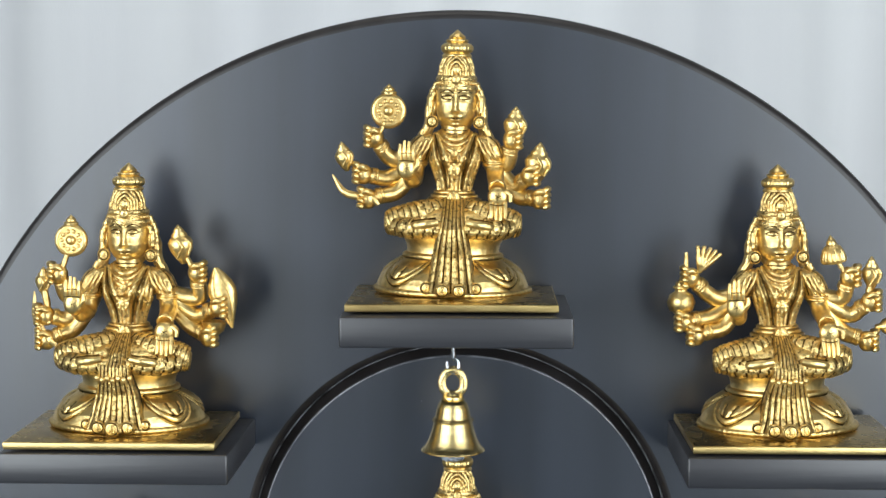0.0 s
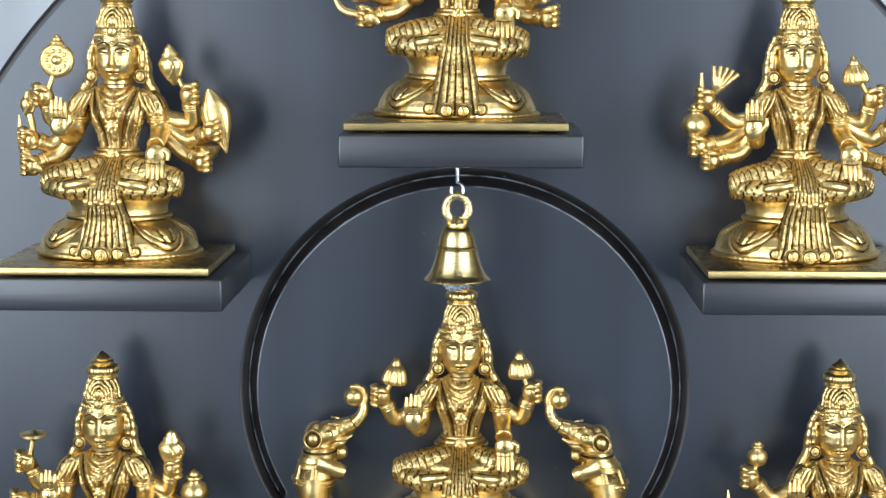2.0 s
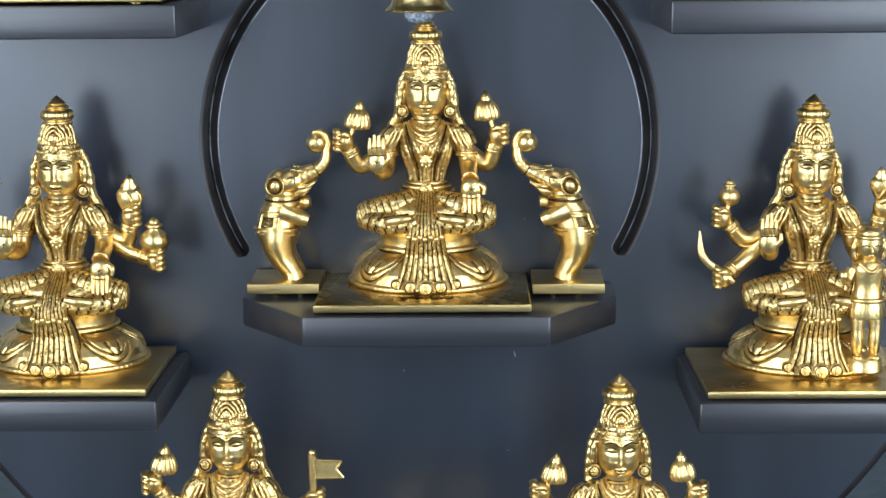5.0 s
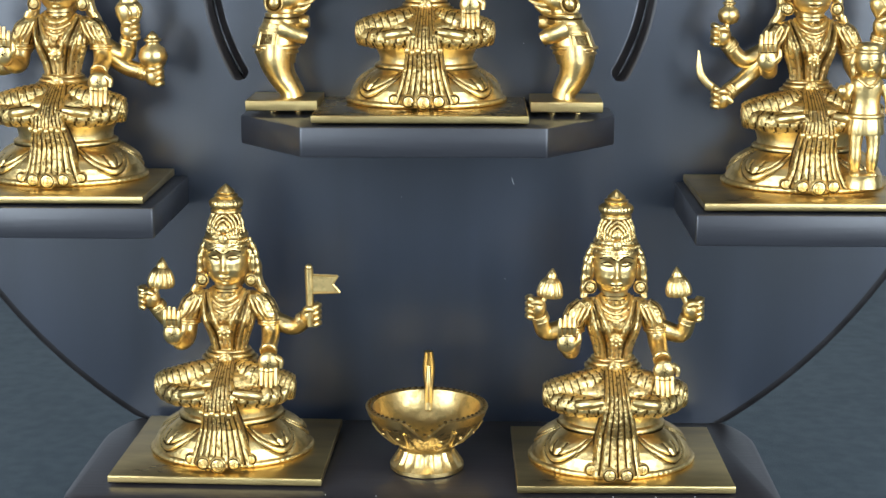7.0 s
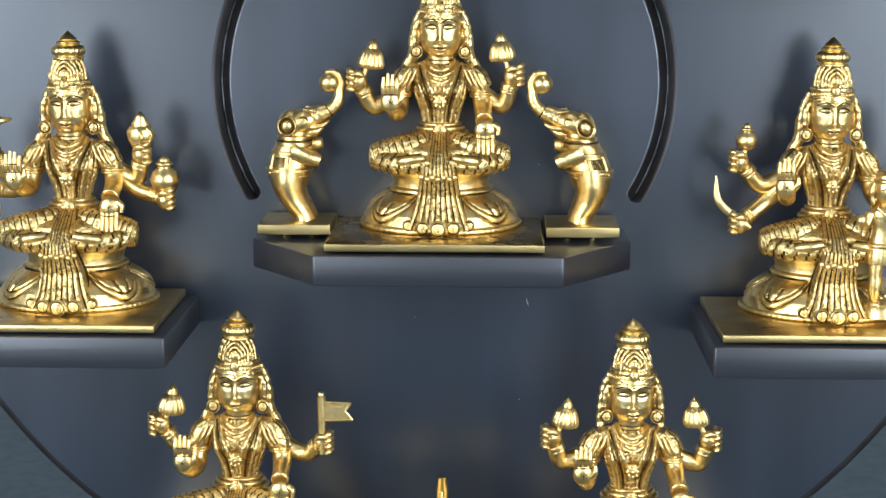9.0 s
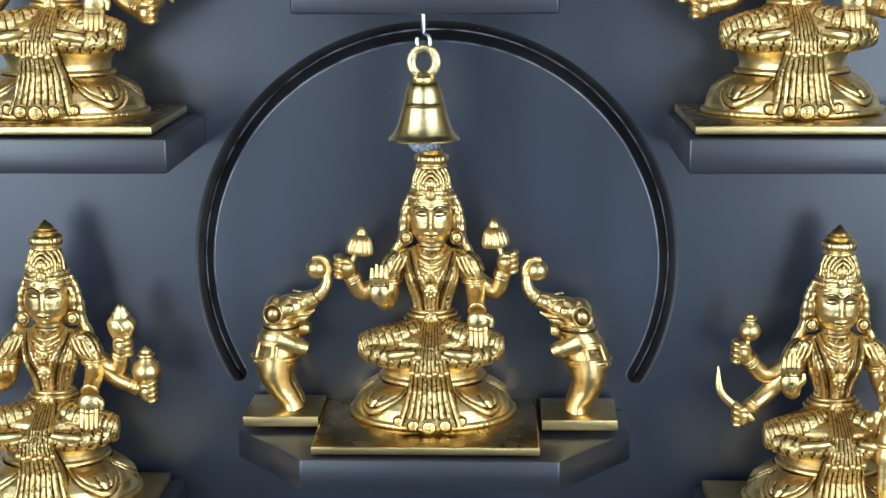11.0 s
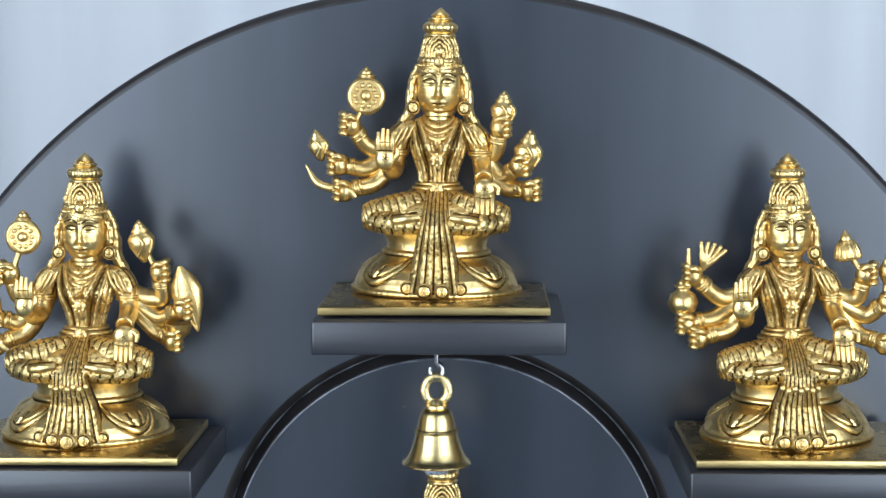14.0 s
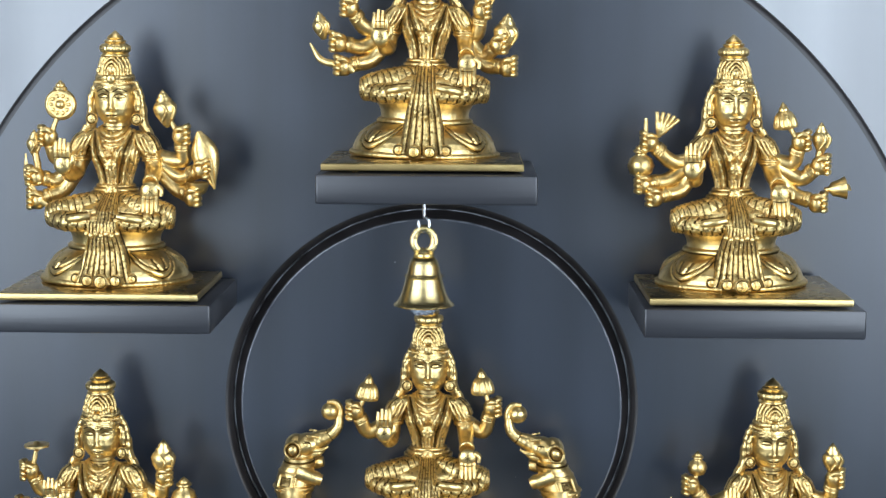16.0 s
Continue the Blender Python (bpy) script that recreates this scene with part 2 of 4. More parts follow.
def round_board():
    """A disc standing upright, cut off level where it meets the plinth, with a routed groove that stops short of a full ring."""
    s = Shape()
    n, a0, a1 = 1080, radians(-31.5), radians(211.5)
    angles = [-math.pi / 2 + 2 * math.pi * j / n for j in range(n)]
    e = 0.0012                       # softened edges of the groove
    rr, yy = [0.02, 0.07, 0.10], [0, 0, 0]
    for k in range(5):
        a = math.pi / 2 * k / 4
        rr.append(G0 - e + e * math.sin(a))
        yy.append(e - e * math.cos(a))
    rr += [G0 + 0.0050, G0 + 0.0056]                       # V-shaped bottom
    yy += [0.0085, 0.0085]
    rr += [G1 - 0.0022, G1 - 0.0010, G1, G1 + 0.0010, G1 + 0.0022]
    yy += [0.0042, 0.0026, 0.0013, 0.0004, 0.0]
    rr += [0.145, 0.17, 0.22, 0.27, 0.31]
    yy += [0, 0, 0, 0, 0]
    flat = len(rr)
    rim = 0.0055
    for k in range(7):
        a = math.pi / 2 * k / 6
        rr.append(R - rim + rim * math.sin(a))
        yy.append(rim - rim * math.cos(a))
    rr += [R, R - 0.002]
    yy += [0.027, 0.029]
    rings, mid, half = [], (G0 + G1) / 2, (G1 - G0) / 2
    for r, y in zip(rr, yy):
        ring = []
        for a in angles:
            aa = a if a >= -math.pi / 2 else a + 2 * math.pi
            inside = a0 <= aa <= a1
            d, q = y, r
            if G0 - 0.004 < r < G1 + 0.004:            # rounded ends of the groove
                near = min(aa - a0, a1 - aa) * mid / half if inside else 0.0
                k = math.sqrt(max(0.0, 1 - (1 - min(1.0, near)) ** 2))
                d, q = y * k, mid + (r - mid) * k
            z = max(CZ + q * math.sin(a), BASE_Z + 0.0005)
            ring.append((CX + q * math.cos(a), d, z))
        rings.append(ring)
    # slot 2 puts the painted highlight on the inner lip of the groove
    for first, last, slot in ((0, 3, 0), (3, 7, 2), (7, 14, 1), (14, flat, 0), (flat, len(rings) - 1, 1)):
        s.slot = slot
        begin = len(s.f)
        s.rings(rings[first:last + 1], cap0=first == 0, cap1=last == len(rings) - 1)
        if 3 <= first < 14:          # the groove is not cut below the wide shelf
            for i in range(begin, len(s.f)):
                mid = sum((Vector(s.v[k]) for k in s.f[i]), Vector()) / len(s.f[i])
                if math.atan2(mid.z - CZ, mid.x) < a0 and math.atan2(mid.z - CZ, mid.x) > a1 - 2 * math.pi:
                    s.m[i] = 0
    return s


board = thing("round_backboard", round_board(), [BOARD, EDGE, LIPGLINT], "round matt black wooden backboard with a routed arc groove", "backboard", sharp=30)

s = Shape()
s.tube([(CX + (G0 + .0053) * math.cos(a), 0.0080, CZ + (G0 + .0053) * math.sin(a)) for a in (radians(-29.5 + 239 * k / 240) for k in range(241))], 0.0005, 6, side=(0, -1, 0))
part("groove_seam", s, GLUE, board, "thin dried glue line in the groove")


def plinth():
    s = Shape()
    pts = []
    for cx, cy, a0, rad in ((0.130, -0.037, 0, 0.068), (-0.130, -0.037, 90, 0.068), (-0.186, -0.127, 180, 0.012), (0.186, -0.127, 270, 0.012)):
        for k in range(13):
            a = radians(a0 + 90 * k / 12)
            pts.append((cx + rad * math.cos(a), cy + rad * math.sin(a) * (1 if a0 > 90 else 1.05)))
    s.slab(pts, TABLE_Z, BASE_Z, 0.004)
    return s


thing("plinth", plinth(), BASEWOOD, "low dark wooden plinth with rounded front corners", "plinth")


def softened(outline, r, steps=4):
    """The outline with each corner cut back by r and rounded."""
    out, n = [], len(outline)
    for i in range(n):
        p, a, b = Vector(outline[i]), Vector(outline[i - 1]), Vector(outline[(i + 1) % n])
        q0, q1 = p + (a - p).normalized() * r, p + (b - p).normalized() * r
        for k in range(steps + 1):
            u = k / steps
            out.append(tuple(q0 * (1 - u) ** 2 + p * 2 * u * (1 - u) + q1 * u * u))
    return out


def shelf(x, z, label):
    s = Shape()
    h = SHELF_W / 2
    s.slab(softened([(-h, -SHELF_D), (h, -SHELF_D), (h, -0.0005), (-h, -0.0005)], 0.0016), -SHELF_H, 0, 0.0013)
    return thing("wall_shelf", s, SHELF, label, "shelf", "small shelves on the board", at=pose(x, 0, z))


SPOTS = {"top": (0.0, 0.4200), "ul": (-0.1926, 0.3420), "ur": (0.1933, 0.3423), "ml": (-0.2117, 0.1292), "mr": (0.2128, 0.1271)}
for key, (x, z) in SPOTS.items():
    shelf(x, z, "small black wooden shelf fixed to the round board")
s = Shape()
s.slab(softened([(-0.0676, -0.0912), (0.0676, -0.0912), (0.1079, -0.0395), (0.1079, -0.0005), (-0.1079, -0.0005), (-0.1079, -0.0395)], 0.0012), -0.0168, 0, 0.0013)
thing("wall_shelf", s, SHELF, "wide black wooden shelf with angled front corners", "shelf", "small shelves on the board", at=pose(0, 0, 0.1718))


# ---------------------------------------------------------------- brass statues
B = 0.006      # top of the brass plate over the shelf


def bend(pts, steps=5):
    """A smooth line through the points."""
    P = [Vector(p) for p in pts]
    P = [P[0] * 2 - P[1]] + P + [P[-1] * 2 - P[-2]]
    out = []
    for i in range(1, len(P) - 2):
        for k in range(steps):
            t = k / steps
            out.append(0.5 * ((2 * P[i]) + (P[i + 1] - P[i - 1]) * t + (2 * P[i - 1] - 5 * P[i] + 4 * P[i + 1] - P[i + 2]) * t * t + (3 * P[i] - P[i - 1] - 3 * P[i + 1] + P[i + 2]) * t ** 3))
    out.append(P[-2])
    return out


def taper(a, n):
    """n radii led through the values of a."""
    return [float(np.interp(i / max(1, n - 1), np.linspace(0, 1, len(a)), a)) for i in range(n)]


def cord(s, pts, r, n=7, steps=5, flat=1.0, ribs=0, depth=0.12):
    line = bend(pts, steps)
    radii = taper(r if hasattr(r, "__len__") else [r, r], len(line))
    s.tube(line, radii, n, flat, (lambda a, i: 1 + depth * math.sin(i * ribs)) if ribs else None)


def loop(s, c, rx, rz, thick, n=20, tilt=None):
    """A closed ring standing upright (facing the viewer), or turned by tilt."""
    q = []
    for j in range(n + 1):
        a = 2 * math.pi * j / n
        v = Vector((rx * math.cos(a), 0, rz * math.sin(a)))
        if tilt:
            v = tilt @ v
        q.append(Vector(c) + v)
    s.tube(q, thick, 6)


def collar(s, z, rx, ry, thick, c=(0, 0), n=28, y=0.0, ribs=0):
    q = [(c[0] + rx * math.cos(2 * math.pi * j / n), c[1] + ry * math.sin(2 * math.pi * j / n), z) for j in range(n + 1)]
    s.tube(q, thick, 6, wave=(lambda a, i: 1 + 0.2 * (i % 2)) if ribs else None, side=(0, 0, 1))


def rosette(s, c, r):
    """A small round boss with petals and a knob."""
    s.ball(c, (r, r * 0.45, r), 12, 6)
    for k in range(8):
        a = math.pi * k / 4
        s.ball((c[0] + r * 0.72 * math.cos(a), c[1] - r * 0.32, c[2] + r * 0.72 * math.sin(a)), r * 0.24, 6, 4)
    s.ball((c[0], c[1] - r * 0.42, c[2]), r * 0.36, 8, 5)


def fist(s, c, d, curl=True):
    """A closed hand round a stem; d points along the fingers."""
    c, d = Vector(c), Vector(d).normalized()
    begin = len(s.v)
    s.ball(c, (0.0042, 0.0036, 0.0046), 10, 7)
    for k in range(4):
        p = c + Vector((0, 0, 0.0036 - 0.0024 * k)) + d * 0.0022
        s.tube([p + Vector((0, 0.001, 0)), p + d * 0.0014 + Vector((0, -0.0020, 0)), p + d * 0.0004 + Vector((0, -0.0042, 0)), p - d * 0.001 + Vector((0, -0.0046, 0))], [0.0013, 0.0014, 0.0013, 0.0008], 6)
    s.tube([c - d * 0.002 + Vector((0, -0.003, 0.003)), c + Vector((0, -0.0050, 0.0036)), c + d * 0.0022 + Vector((0, -0.0050, 0.0026))], [0.0014, 0.0013, 0.0009], 6)
    s.moved(begin, Matrix.Translation(c) @ Matrix.Diagonal((1.4, 1.4, 1.4, 1)) @ Matrix.Translation(-c))


def lotus_bud(s, c, h=0.016, r=0.0062, lean=0.0):
    """A ribbed bud, flat below, with a small pointed cap."""
    st = len(s.v)
    s.slot = 0
    s.lathe([(r * 0.35, -h * 0.46), (r * 0.98, -h * 0.40), (r * 1.06, -h * 0.30), (r * 1.00, -h * 0.14), (r * 0.84, h * 0.04), (r * 0.62, h * 0.17), (r * 0.48, h * 0.21), (r * 0.50, h * 0.26), (r * 0.34, h * 0.38), (r * 0.05, h * 0.54)],
            n=64, wave=lambda a, i: 1 + (0.12 * abs(math.sin(8 * a)) if 1 <= i < 6 else 0))
    s.moved(st, Matrix.Translation(c) @ pose(0, 0, 0, 0, lean, 0))


def wheel(s, c, r, tip=True):
    st = len(s.v)
    s.lathe([(r * 0.3, -0.0022), (r * 0.92, -0.0020), (r, -0.0008), (r, 0.0008), (r * 0.92, 0.0020), (r * 0.80, 0.0022), (r * 0.78, 0.0013), (r * 0.3, 0.0013), (r * 0.28, 0.0026), (r * 0.1, 0.0034)], n=28)
    for k in range(10):
        a = 2 * math.pi * k / 10
        s.ball((r * 0.55 * math.cos(a), r * 0.55 * math.sin(a), 0.0014), (r * 0.15, r * 0.15, 0.0010), 7, 5)
    s.moved(st, Matrix.Translation(c) @ pose(0, 0, 0, 90, 0, 0))
    if tip:
        s.lathe([(r * 0.42, -0.001), (r * 0.45, 0.0006), (r * 0.3, 0.0014), (r * 0.32, 0.0024), (r * 0.03, 0.0052)], (c[0], c[1], c[2] + r), 12)


def conch(s, c, h=0.016, r=0.0062, lean=0.0):
    st = len(s.v)
    s.lathe([(r * 0.2, -h * 0.55), (r * 0.55, -h * 0.36), (r * 0.9, -h * 0.12), (r, h * 0.08), (r * 0.82, h * 0.2), (r * 0.62, h * 0.26), (r * 0.66, h * 0.31), (r * 0.4, h * 0.4), (r * 0.42, h * 0.44), (r * 0.05, h * 0.6)], n=18, sy=0.8)
    cord(s, [(-r * 0.3, -r * 0.6, -h * 0.35), (r * 0.25, -r * 0.82, -h * 0.05), (-r * 0.1, -r * 0.72, h * 0.18)], [0.0009, 0.0014, 0.0008], 6)
    cord(s, [(r * 0.55, -r * 0.4, -h * 0.3), (r * 0.85, -r * 0.4, 0), (r * 0.5, -r * 0.5, h * 0.2)], [0.0008, 0.0013, 0.0008], 6)
    s.moved(st, Matrix.Translation(c) @ pose(0, 0, 0, 0, lean, 0))


def pot(s, c, r):
    s.lathe([(r * 0.35, -r * 0.95), (r * 0.8, -r * 0.7), (r, -r * 0.1), (r * 0.85, r * 0.45), (r * 0.45, r * 0.75), (r * 0.45, r * 0.9), (r * 0.62, r), (r * 0.6, r * 1.12), (r * 0.4, r * 1.2), (r * 0.42, r * 1.3), (r * 0.05, r * 1.65)], c, 20,
            wave=lambda a, i: 1 + (0.07 * math.sin(8 * a + i) if i < 4 else 0))


def bowl(s, c, r):
    s.lathe([(r * 0.25, -r), (r * 0.75, -r * 0.62), (r * 0.97, 0), (r, r * 0.1), (r * 0.9, r * 0.12), (r * 0.8, -r * 0.1), (r * 0.1, -r * 0.3)], c, 20)


def blade(s, pts):
    line = bend(pts, 6)
    s.tube(line, taper([0.0013, 0.0021, 0.0024, 0.0020, 0.0004], len(line)), 8, flat=0.5)


def leaf_fan(s, a, b, w):
    """A broad leaf-shaped fan with raised veins between its two tips."""
    a, b = Vector(a), Vector(b)
    line = [a.lerp(b, t / 8) for t in range(9)]
    s.tube(line, [w * k for k in (0.15, 0.55, 0.85, 1, 0.95, 0.8, 0.55, 0.3, 0.08)], 10, flat=0.4)
    for o in (-0.5, 0, 0.5):
        s.tube([p + Vector((o * w * math.sin(math.pi * i / 8), -w * 0.38 * math.sin(math.pi * i / 8), 0)) for i, p in enumerate(line)], 0.0006, 5)


def flower_spray(s, c):
    for k in (-2, -1, 0, 1, 2):
        a = radians(22 + 12 * k)
        cord(s, [c, (c[0] + 0.007 * math.sin(a), c[1] - 0.001, c[2] + 0.007 * math.cos(a)), (c[0] + 0.015 * math.sin(a * 1.15), c[1], c[2] + 0.0145 * math.cos(a))], [0.0010, 0.0018, 0.0012], 6, ribs=2.2)
        s.ball((c[0] + 0.0155 * math.sin(a * 1.15), c[1], c[2] + 0.0150 * math.cos(a)), 0.0014, 6, 5)


def banner(s, c, top):
    """A pole with a swallow-tailed flag."""
    s.tube([(c[0], c[1] - 0.003, c[2] - 0.006), (c[0] - 0.0005, c[1] - 0.003, top)], [0.0021, 0.0025], 8)
    s.ball((c[0] - 0.0005, c[1] - 0.003, top + 0.001), 0.0022, 8, 6)
    z1, z0, x0, x1 = top - 0.003, top - 0.0135, c[0] + 0.001, c[0] + 0.017
    y = c[1] - 0.003
    ring = [(x0, z0), (x1, z0 + 0.0005), (x1 - 0.004, (z0 + z1) / 2), (x1 - 0.001, z1 - 0.0005), (x0, z1)]
    s.rings([[(x, y - 0.0009, z) for x, z in ring], [(x, y + 0.0009, z) for x, z in ring]])
    edge = [(x, y - 0.0008, z) for x, z in ring + ring[:1]]
    for p, q in zip(edge, edge[1:]):
        s.tube([p, q], 0.0007, 5)


def extra_arm(s, side, elbow, hand, item="", at=(0, 0), size=0.008):
    """One of the rear arms: elbow and hand in x and z, and what the hand holds."""
    sh = Vector((side * 0.0205, 0.003, B + 0.080))
    el, ha = Vector((elbow[0], 0.002, B + elbow[1])), Vector((hand[0], -0.003, B + hand[1]))
    line = bend([sh, sh.lerp(el, 0.5) + Vector((0, 0.001, -0.0015)), el, el.lerp(ha, 0.55) + Vector((side * 0.0006, 0, -0.0004)), ha], 4)
    s.tube(line, taper([0.0056, 0.0053, 0.0050, 0.0046, 0.0037], len(line)), 18)
    d = (ha - el).normalized()
    turn = d.to_track_quat("Y", "Z").to_matrix()
    for k in (0.60, 0.72, 0.8):
        loop(s, el.lerp(ha, k), 0.0043, 0.0043, 0.0009, 14, turn)
    fist(s, ha + d * 0.003, (side, 0, 0.25))
    size *= 1.12
    top = (at[0], -0.004, B + at[1])
    stem = [ha + d * 0.002 + Vector((0, -0.002, 0)), ((ha.x + top[0]) / 2, -0.0045, (ha.z + top[2]) / 2), top]
    if item in ("bud", "wheel", "conch", "disc", "pot"):
        cord(s, stem, [0.0022, 0.0016, 0.0014], 7)
    if item == "bud":
        lotus_bud(s, top, size * 2.2, size * 0.82, (at[0] - hand[0]) * 900)
    elif item == "wheel":
        wheel(s, top, size)
    elif item == "conch":
        conch(s, top, size * 2.3, size * 0.85, (at[0] - hand[0]) * 900)
    elif item == "disc":
        s.lathe([(0.001, -0.004), (0.0026, -0.0025), (size, -0.0006), (size, 0.0008), (0.0025, 0.0012), (0.0016, 0.0026), (0.0003, 0.003)], top, 18)
    elif item == "pot":
        pot(s, top, size)
    elif item == "bowl":
        bowl(s, top, size)
    elif item == "blade":
        mid = Vector(((ha.x + top[0]) / 2 + (0.0 if at[1] - hand[1] > 0.02 else -0.004), -0.006, (ha.z + top[2]) / 2 - size * 0.5))
        if at[1] - hand[1] > 0.018:
            mid = Vector((min(ha.x, top[0]) - 0.0 + size * 0.3, -0.006, (ha.z + top[2]) / 2 - 0.002))
        blade(s, [ha + Vector((0.004, -0.004, -0.004)), ha + Vector((-0.001, -0.004, 0.0)), mid, top])
    elif item == "fan":
        leaf_fan(s, (at[0] - 0.004, -0.005, B + at[1] + size), (at[0] + 0.006, -0.005, B + at[1] - size), size * 0.5)
    elif item == "spray":
        flower_spray(s, top)
    elif item == "mace":
        s.tube([ha + Vector((0, -0.003, -0.004)), ha.lerp(Vector(top), 0.5), top], [0.002, 0.0022, 0.0022], 8)
        conch(s, (top[0], top[1], top[2] + 0.003), size * 2.4, size * 0.8)
    elif item == "spear":
        s.tube([ha + Vector((0, -0.003, -0.004)), top], [0.0016, 0.0018], 8)
        pot(s, (top[0], top[1], top[2] - 0.004), size)
        s.tube([top, (top[0] + 0.003, top[1], top[2] + 0.012), (top[0] + 0.003, top[1], top[2] + 0.025)], [0.0022, 0.0019, 0.0010], 8)
    elif item == "flag":
        banner(s, ha + d * 0.003, B + at[1])
    elif item == "bell":
        st = len(s.v)
        s.lathe([(0.0015, -0.007), (0.002, -0.004), (0.0045, -0.002), (0.0055, 0.002), (0.0072, 0.006), (0.0055, 0.0062), (0.001, 0.003)], n=18)
        s.moved(st, Matrix.Translation(top) @ pose(0, 0, 0, 0, 85, 0))
        s.lathe([(0.0022, 0), (0.0004, 0.004)], (top[0] + 0.008, top[1], top[2] - 0.001), 8)


def deity(arms, plate=(.0475, .0475), lean=0.0, dx=0.0, dy=0.0, grow=1.0, veil=True, tier=True, child=False, seedling=0, top=4):
    """A seated figure with a tall crown on a lotus base, cast with its plate."""
    s = Shape()
    # plate on small pads
    # slot 4 is the top darkened as a reflection, slot 1 plain brass
    s.slot = top
    s.slab([(-.0595, -plate[0]), (.0600, -plate[0] + .0005), (.0595, plate[1] - .0005), (-.0600, plate[1])], .0016, B, .0007, sides=1)
    for px, py in ((-.042, -.024), (.042, -.024), (.042, .03), (-.042, .03)):
        s.lathe([(.004, 0), (.004, .0018)], (px, py, 0), 12)
    start = len(s.v)
    # ribbed foot ring and domed lotus base with carved petals
    s.slot = 0
    s.lathe([(.0440, 0), (.0468, .0002), (.0476, .0012), (.0476, .0024), (.0466, .0034), (.0452, .0038)], (0, 0, B), 240, sy=0.82, wave=lambda a, i: 1 + (0.006 * math.sin(80 * a) if 1 <= i <= 4 else 0) + 0.006 * math.sin(5 * a + seedling))
    knots = ([.0036, .0060, .0095, .0132, .0165, .0190, .0206], [.0456, .0450, .0434, .0404, .0364, .0324, .0292])

    def petal(a, v):
        """Carved depth of the petals and how far the point lies in a cut."""
        turn = abs((math.degrees(a) - 270 + 180) % 360 - 180)
        u = ((turn - 22) % 56 - 28) / 28
        edge = 0.07 + 0.86 * abs(u) ** 1.7
        c = v - edge
        cut = math.exp(-(c / .045) ** 2) + math.exp(-((c - .24) / .034) ** 2)
        vein = math.exp(-((abs(u) - 0.30 * v) / .05) ** 2) if c > .24 and v < .75 else 0.0
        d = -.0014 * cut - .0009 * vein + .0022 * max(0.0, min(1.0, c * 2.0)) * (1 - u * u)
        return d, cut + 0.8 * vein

    def dome(i, j):
        v, a = i / 59, 2 * math.pi * j / 320
        z = .0036 + .0170 * v
        d, _ = petal(a, v)
        r = float(np.interp(z, *knots)) + d
        return (r * math.cos(a), 0.82 * r * math.sin(a), B + z)
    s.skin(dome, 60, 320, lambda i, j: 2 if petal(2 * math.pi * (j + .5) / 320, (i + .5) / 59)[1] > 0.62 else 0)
    s.lathe([(.0280, .0196), (.0298, .0206), (.0304, .0216), (.0302, .0228), (.0290, .0236), (.0278, .0240), (.0276, .0262), (.0282, .0290), (.0298, .0320), (.0322, .0344), (.0340, .0356), (.0344, .0366), (.0334, .0374), (.028, .038)], (0, 0, B), 120, sy=0.80,
            wave=lambda a, i: 1 + (0.012 * math.sin(64 * a) if 1 <= i <= 4 else 0))
    # lap, folded legs with draped pleats, hems and feet
    s.slot = 3
    s.ball((0, -.0060, B + .0440), (.0330, .0205, .0092), 48, 14)
    s.slot = 0
    for e in (-1, 1):
        line = bend([(e * .0060, -.0080, B + .0495), (e * .0150, -.0130, B + .0478), (e * .0250, -.0150, B + .0454), (e * .0330, -.0150, B + .0430), (e * .0378, -.0140, B + .0412), (e * .0402, -.0135, B + .0408)], 14)
        n = len(line)
        rad = [float(np.interp(k / (n - 1), [0, .3, .6, .82, .93, .975, 1], [.0078, .0086, .0084, .0072, .0056, .0038, .0010])) for k in range(n)]
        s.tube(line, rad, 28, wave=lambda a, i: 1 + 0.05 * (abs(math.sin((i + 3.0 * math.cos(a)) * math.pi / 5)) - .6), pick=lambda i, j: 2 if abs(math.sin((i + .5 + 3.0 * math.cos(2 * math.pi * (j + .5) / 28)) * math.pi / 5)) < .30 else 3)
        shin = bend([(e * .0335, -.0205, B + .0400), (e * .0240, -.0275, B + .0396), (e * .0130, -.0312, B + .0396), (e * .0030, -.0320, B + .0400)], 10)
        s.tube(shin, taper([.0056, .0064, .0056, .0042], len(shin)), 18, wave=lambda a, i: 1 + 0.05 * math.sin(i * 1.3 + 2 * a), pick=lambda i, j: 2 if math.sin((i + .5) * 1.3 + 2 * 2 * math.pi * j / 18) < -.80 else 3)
        cord(s, [(e * .0075, -.0135, B + .0545), (e * .0170, -.0165, B + .0538), (e * .0270, -.0165, B + .0515), (e * .0345, -.0140, B + .0475)], [.0012, .0013, .0012, .0009], 8, 9, ribs=1.5, depth=.18)
        cord(s, [(e * .0080, -.0170, B + .0522), (e * .0180, -.0205, B + .0510), (e * .0285, -.0200, B + .0478)], .0008, 7, 8, ribs=1.7, depth=.16)
        # foot turned outward, with its toes
        s.tube(bend([(e * .0080, -.0352, B + .0440), (e * .0145, -.0352, B + .0430), (e * .0205, -.0335, B + .0418), (e * .0240, -.0318, B + .0412)], 5), taper([.0020, .0030, .0030, .0018], 16), 12)
        for k in range(4):
            s.ball((e * (.0242 + .0007 * k), -.0322 + .0009 * k, B + .0428 - .0012 * k), (.0022, .0012, .0008), 8, 5)
        s.slot = 2
        cord(s, [(e * .0095, -.0366, B + .0466), (e * .0160, -.0362, B + .0456), (e * .0235, -.0332, B + .0442)], .0005, 5)
        s.slot = 0
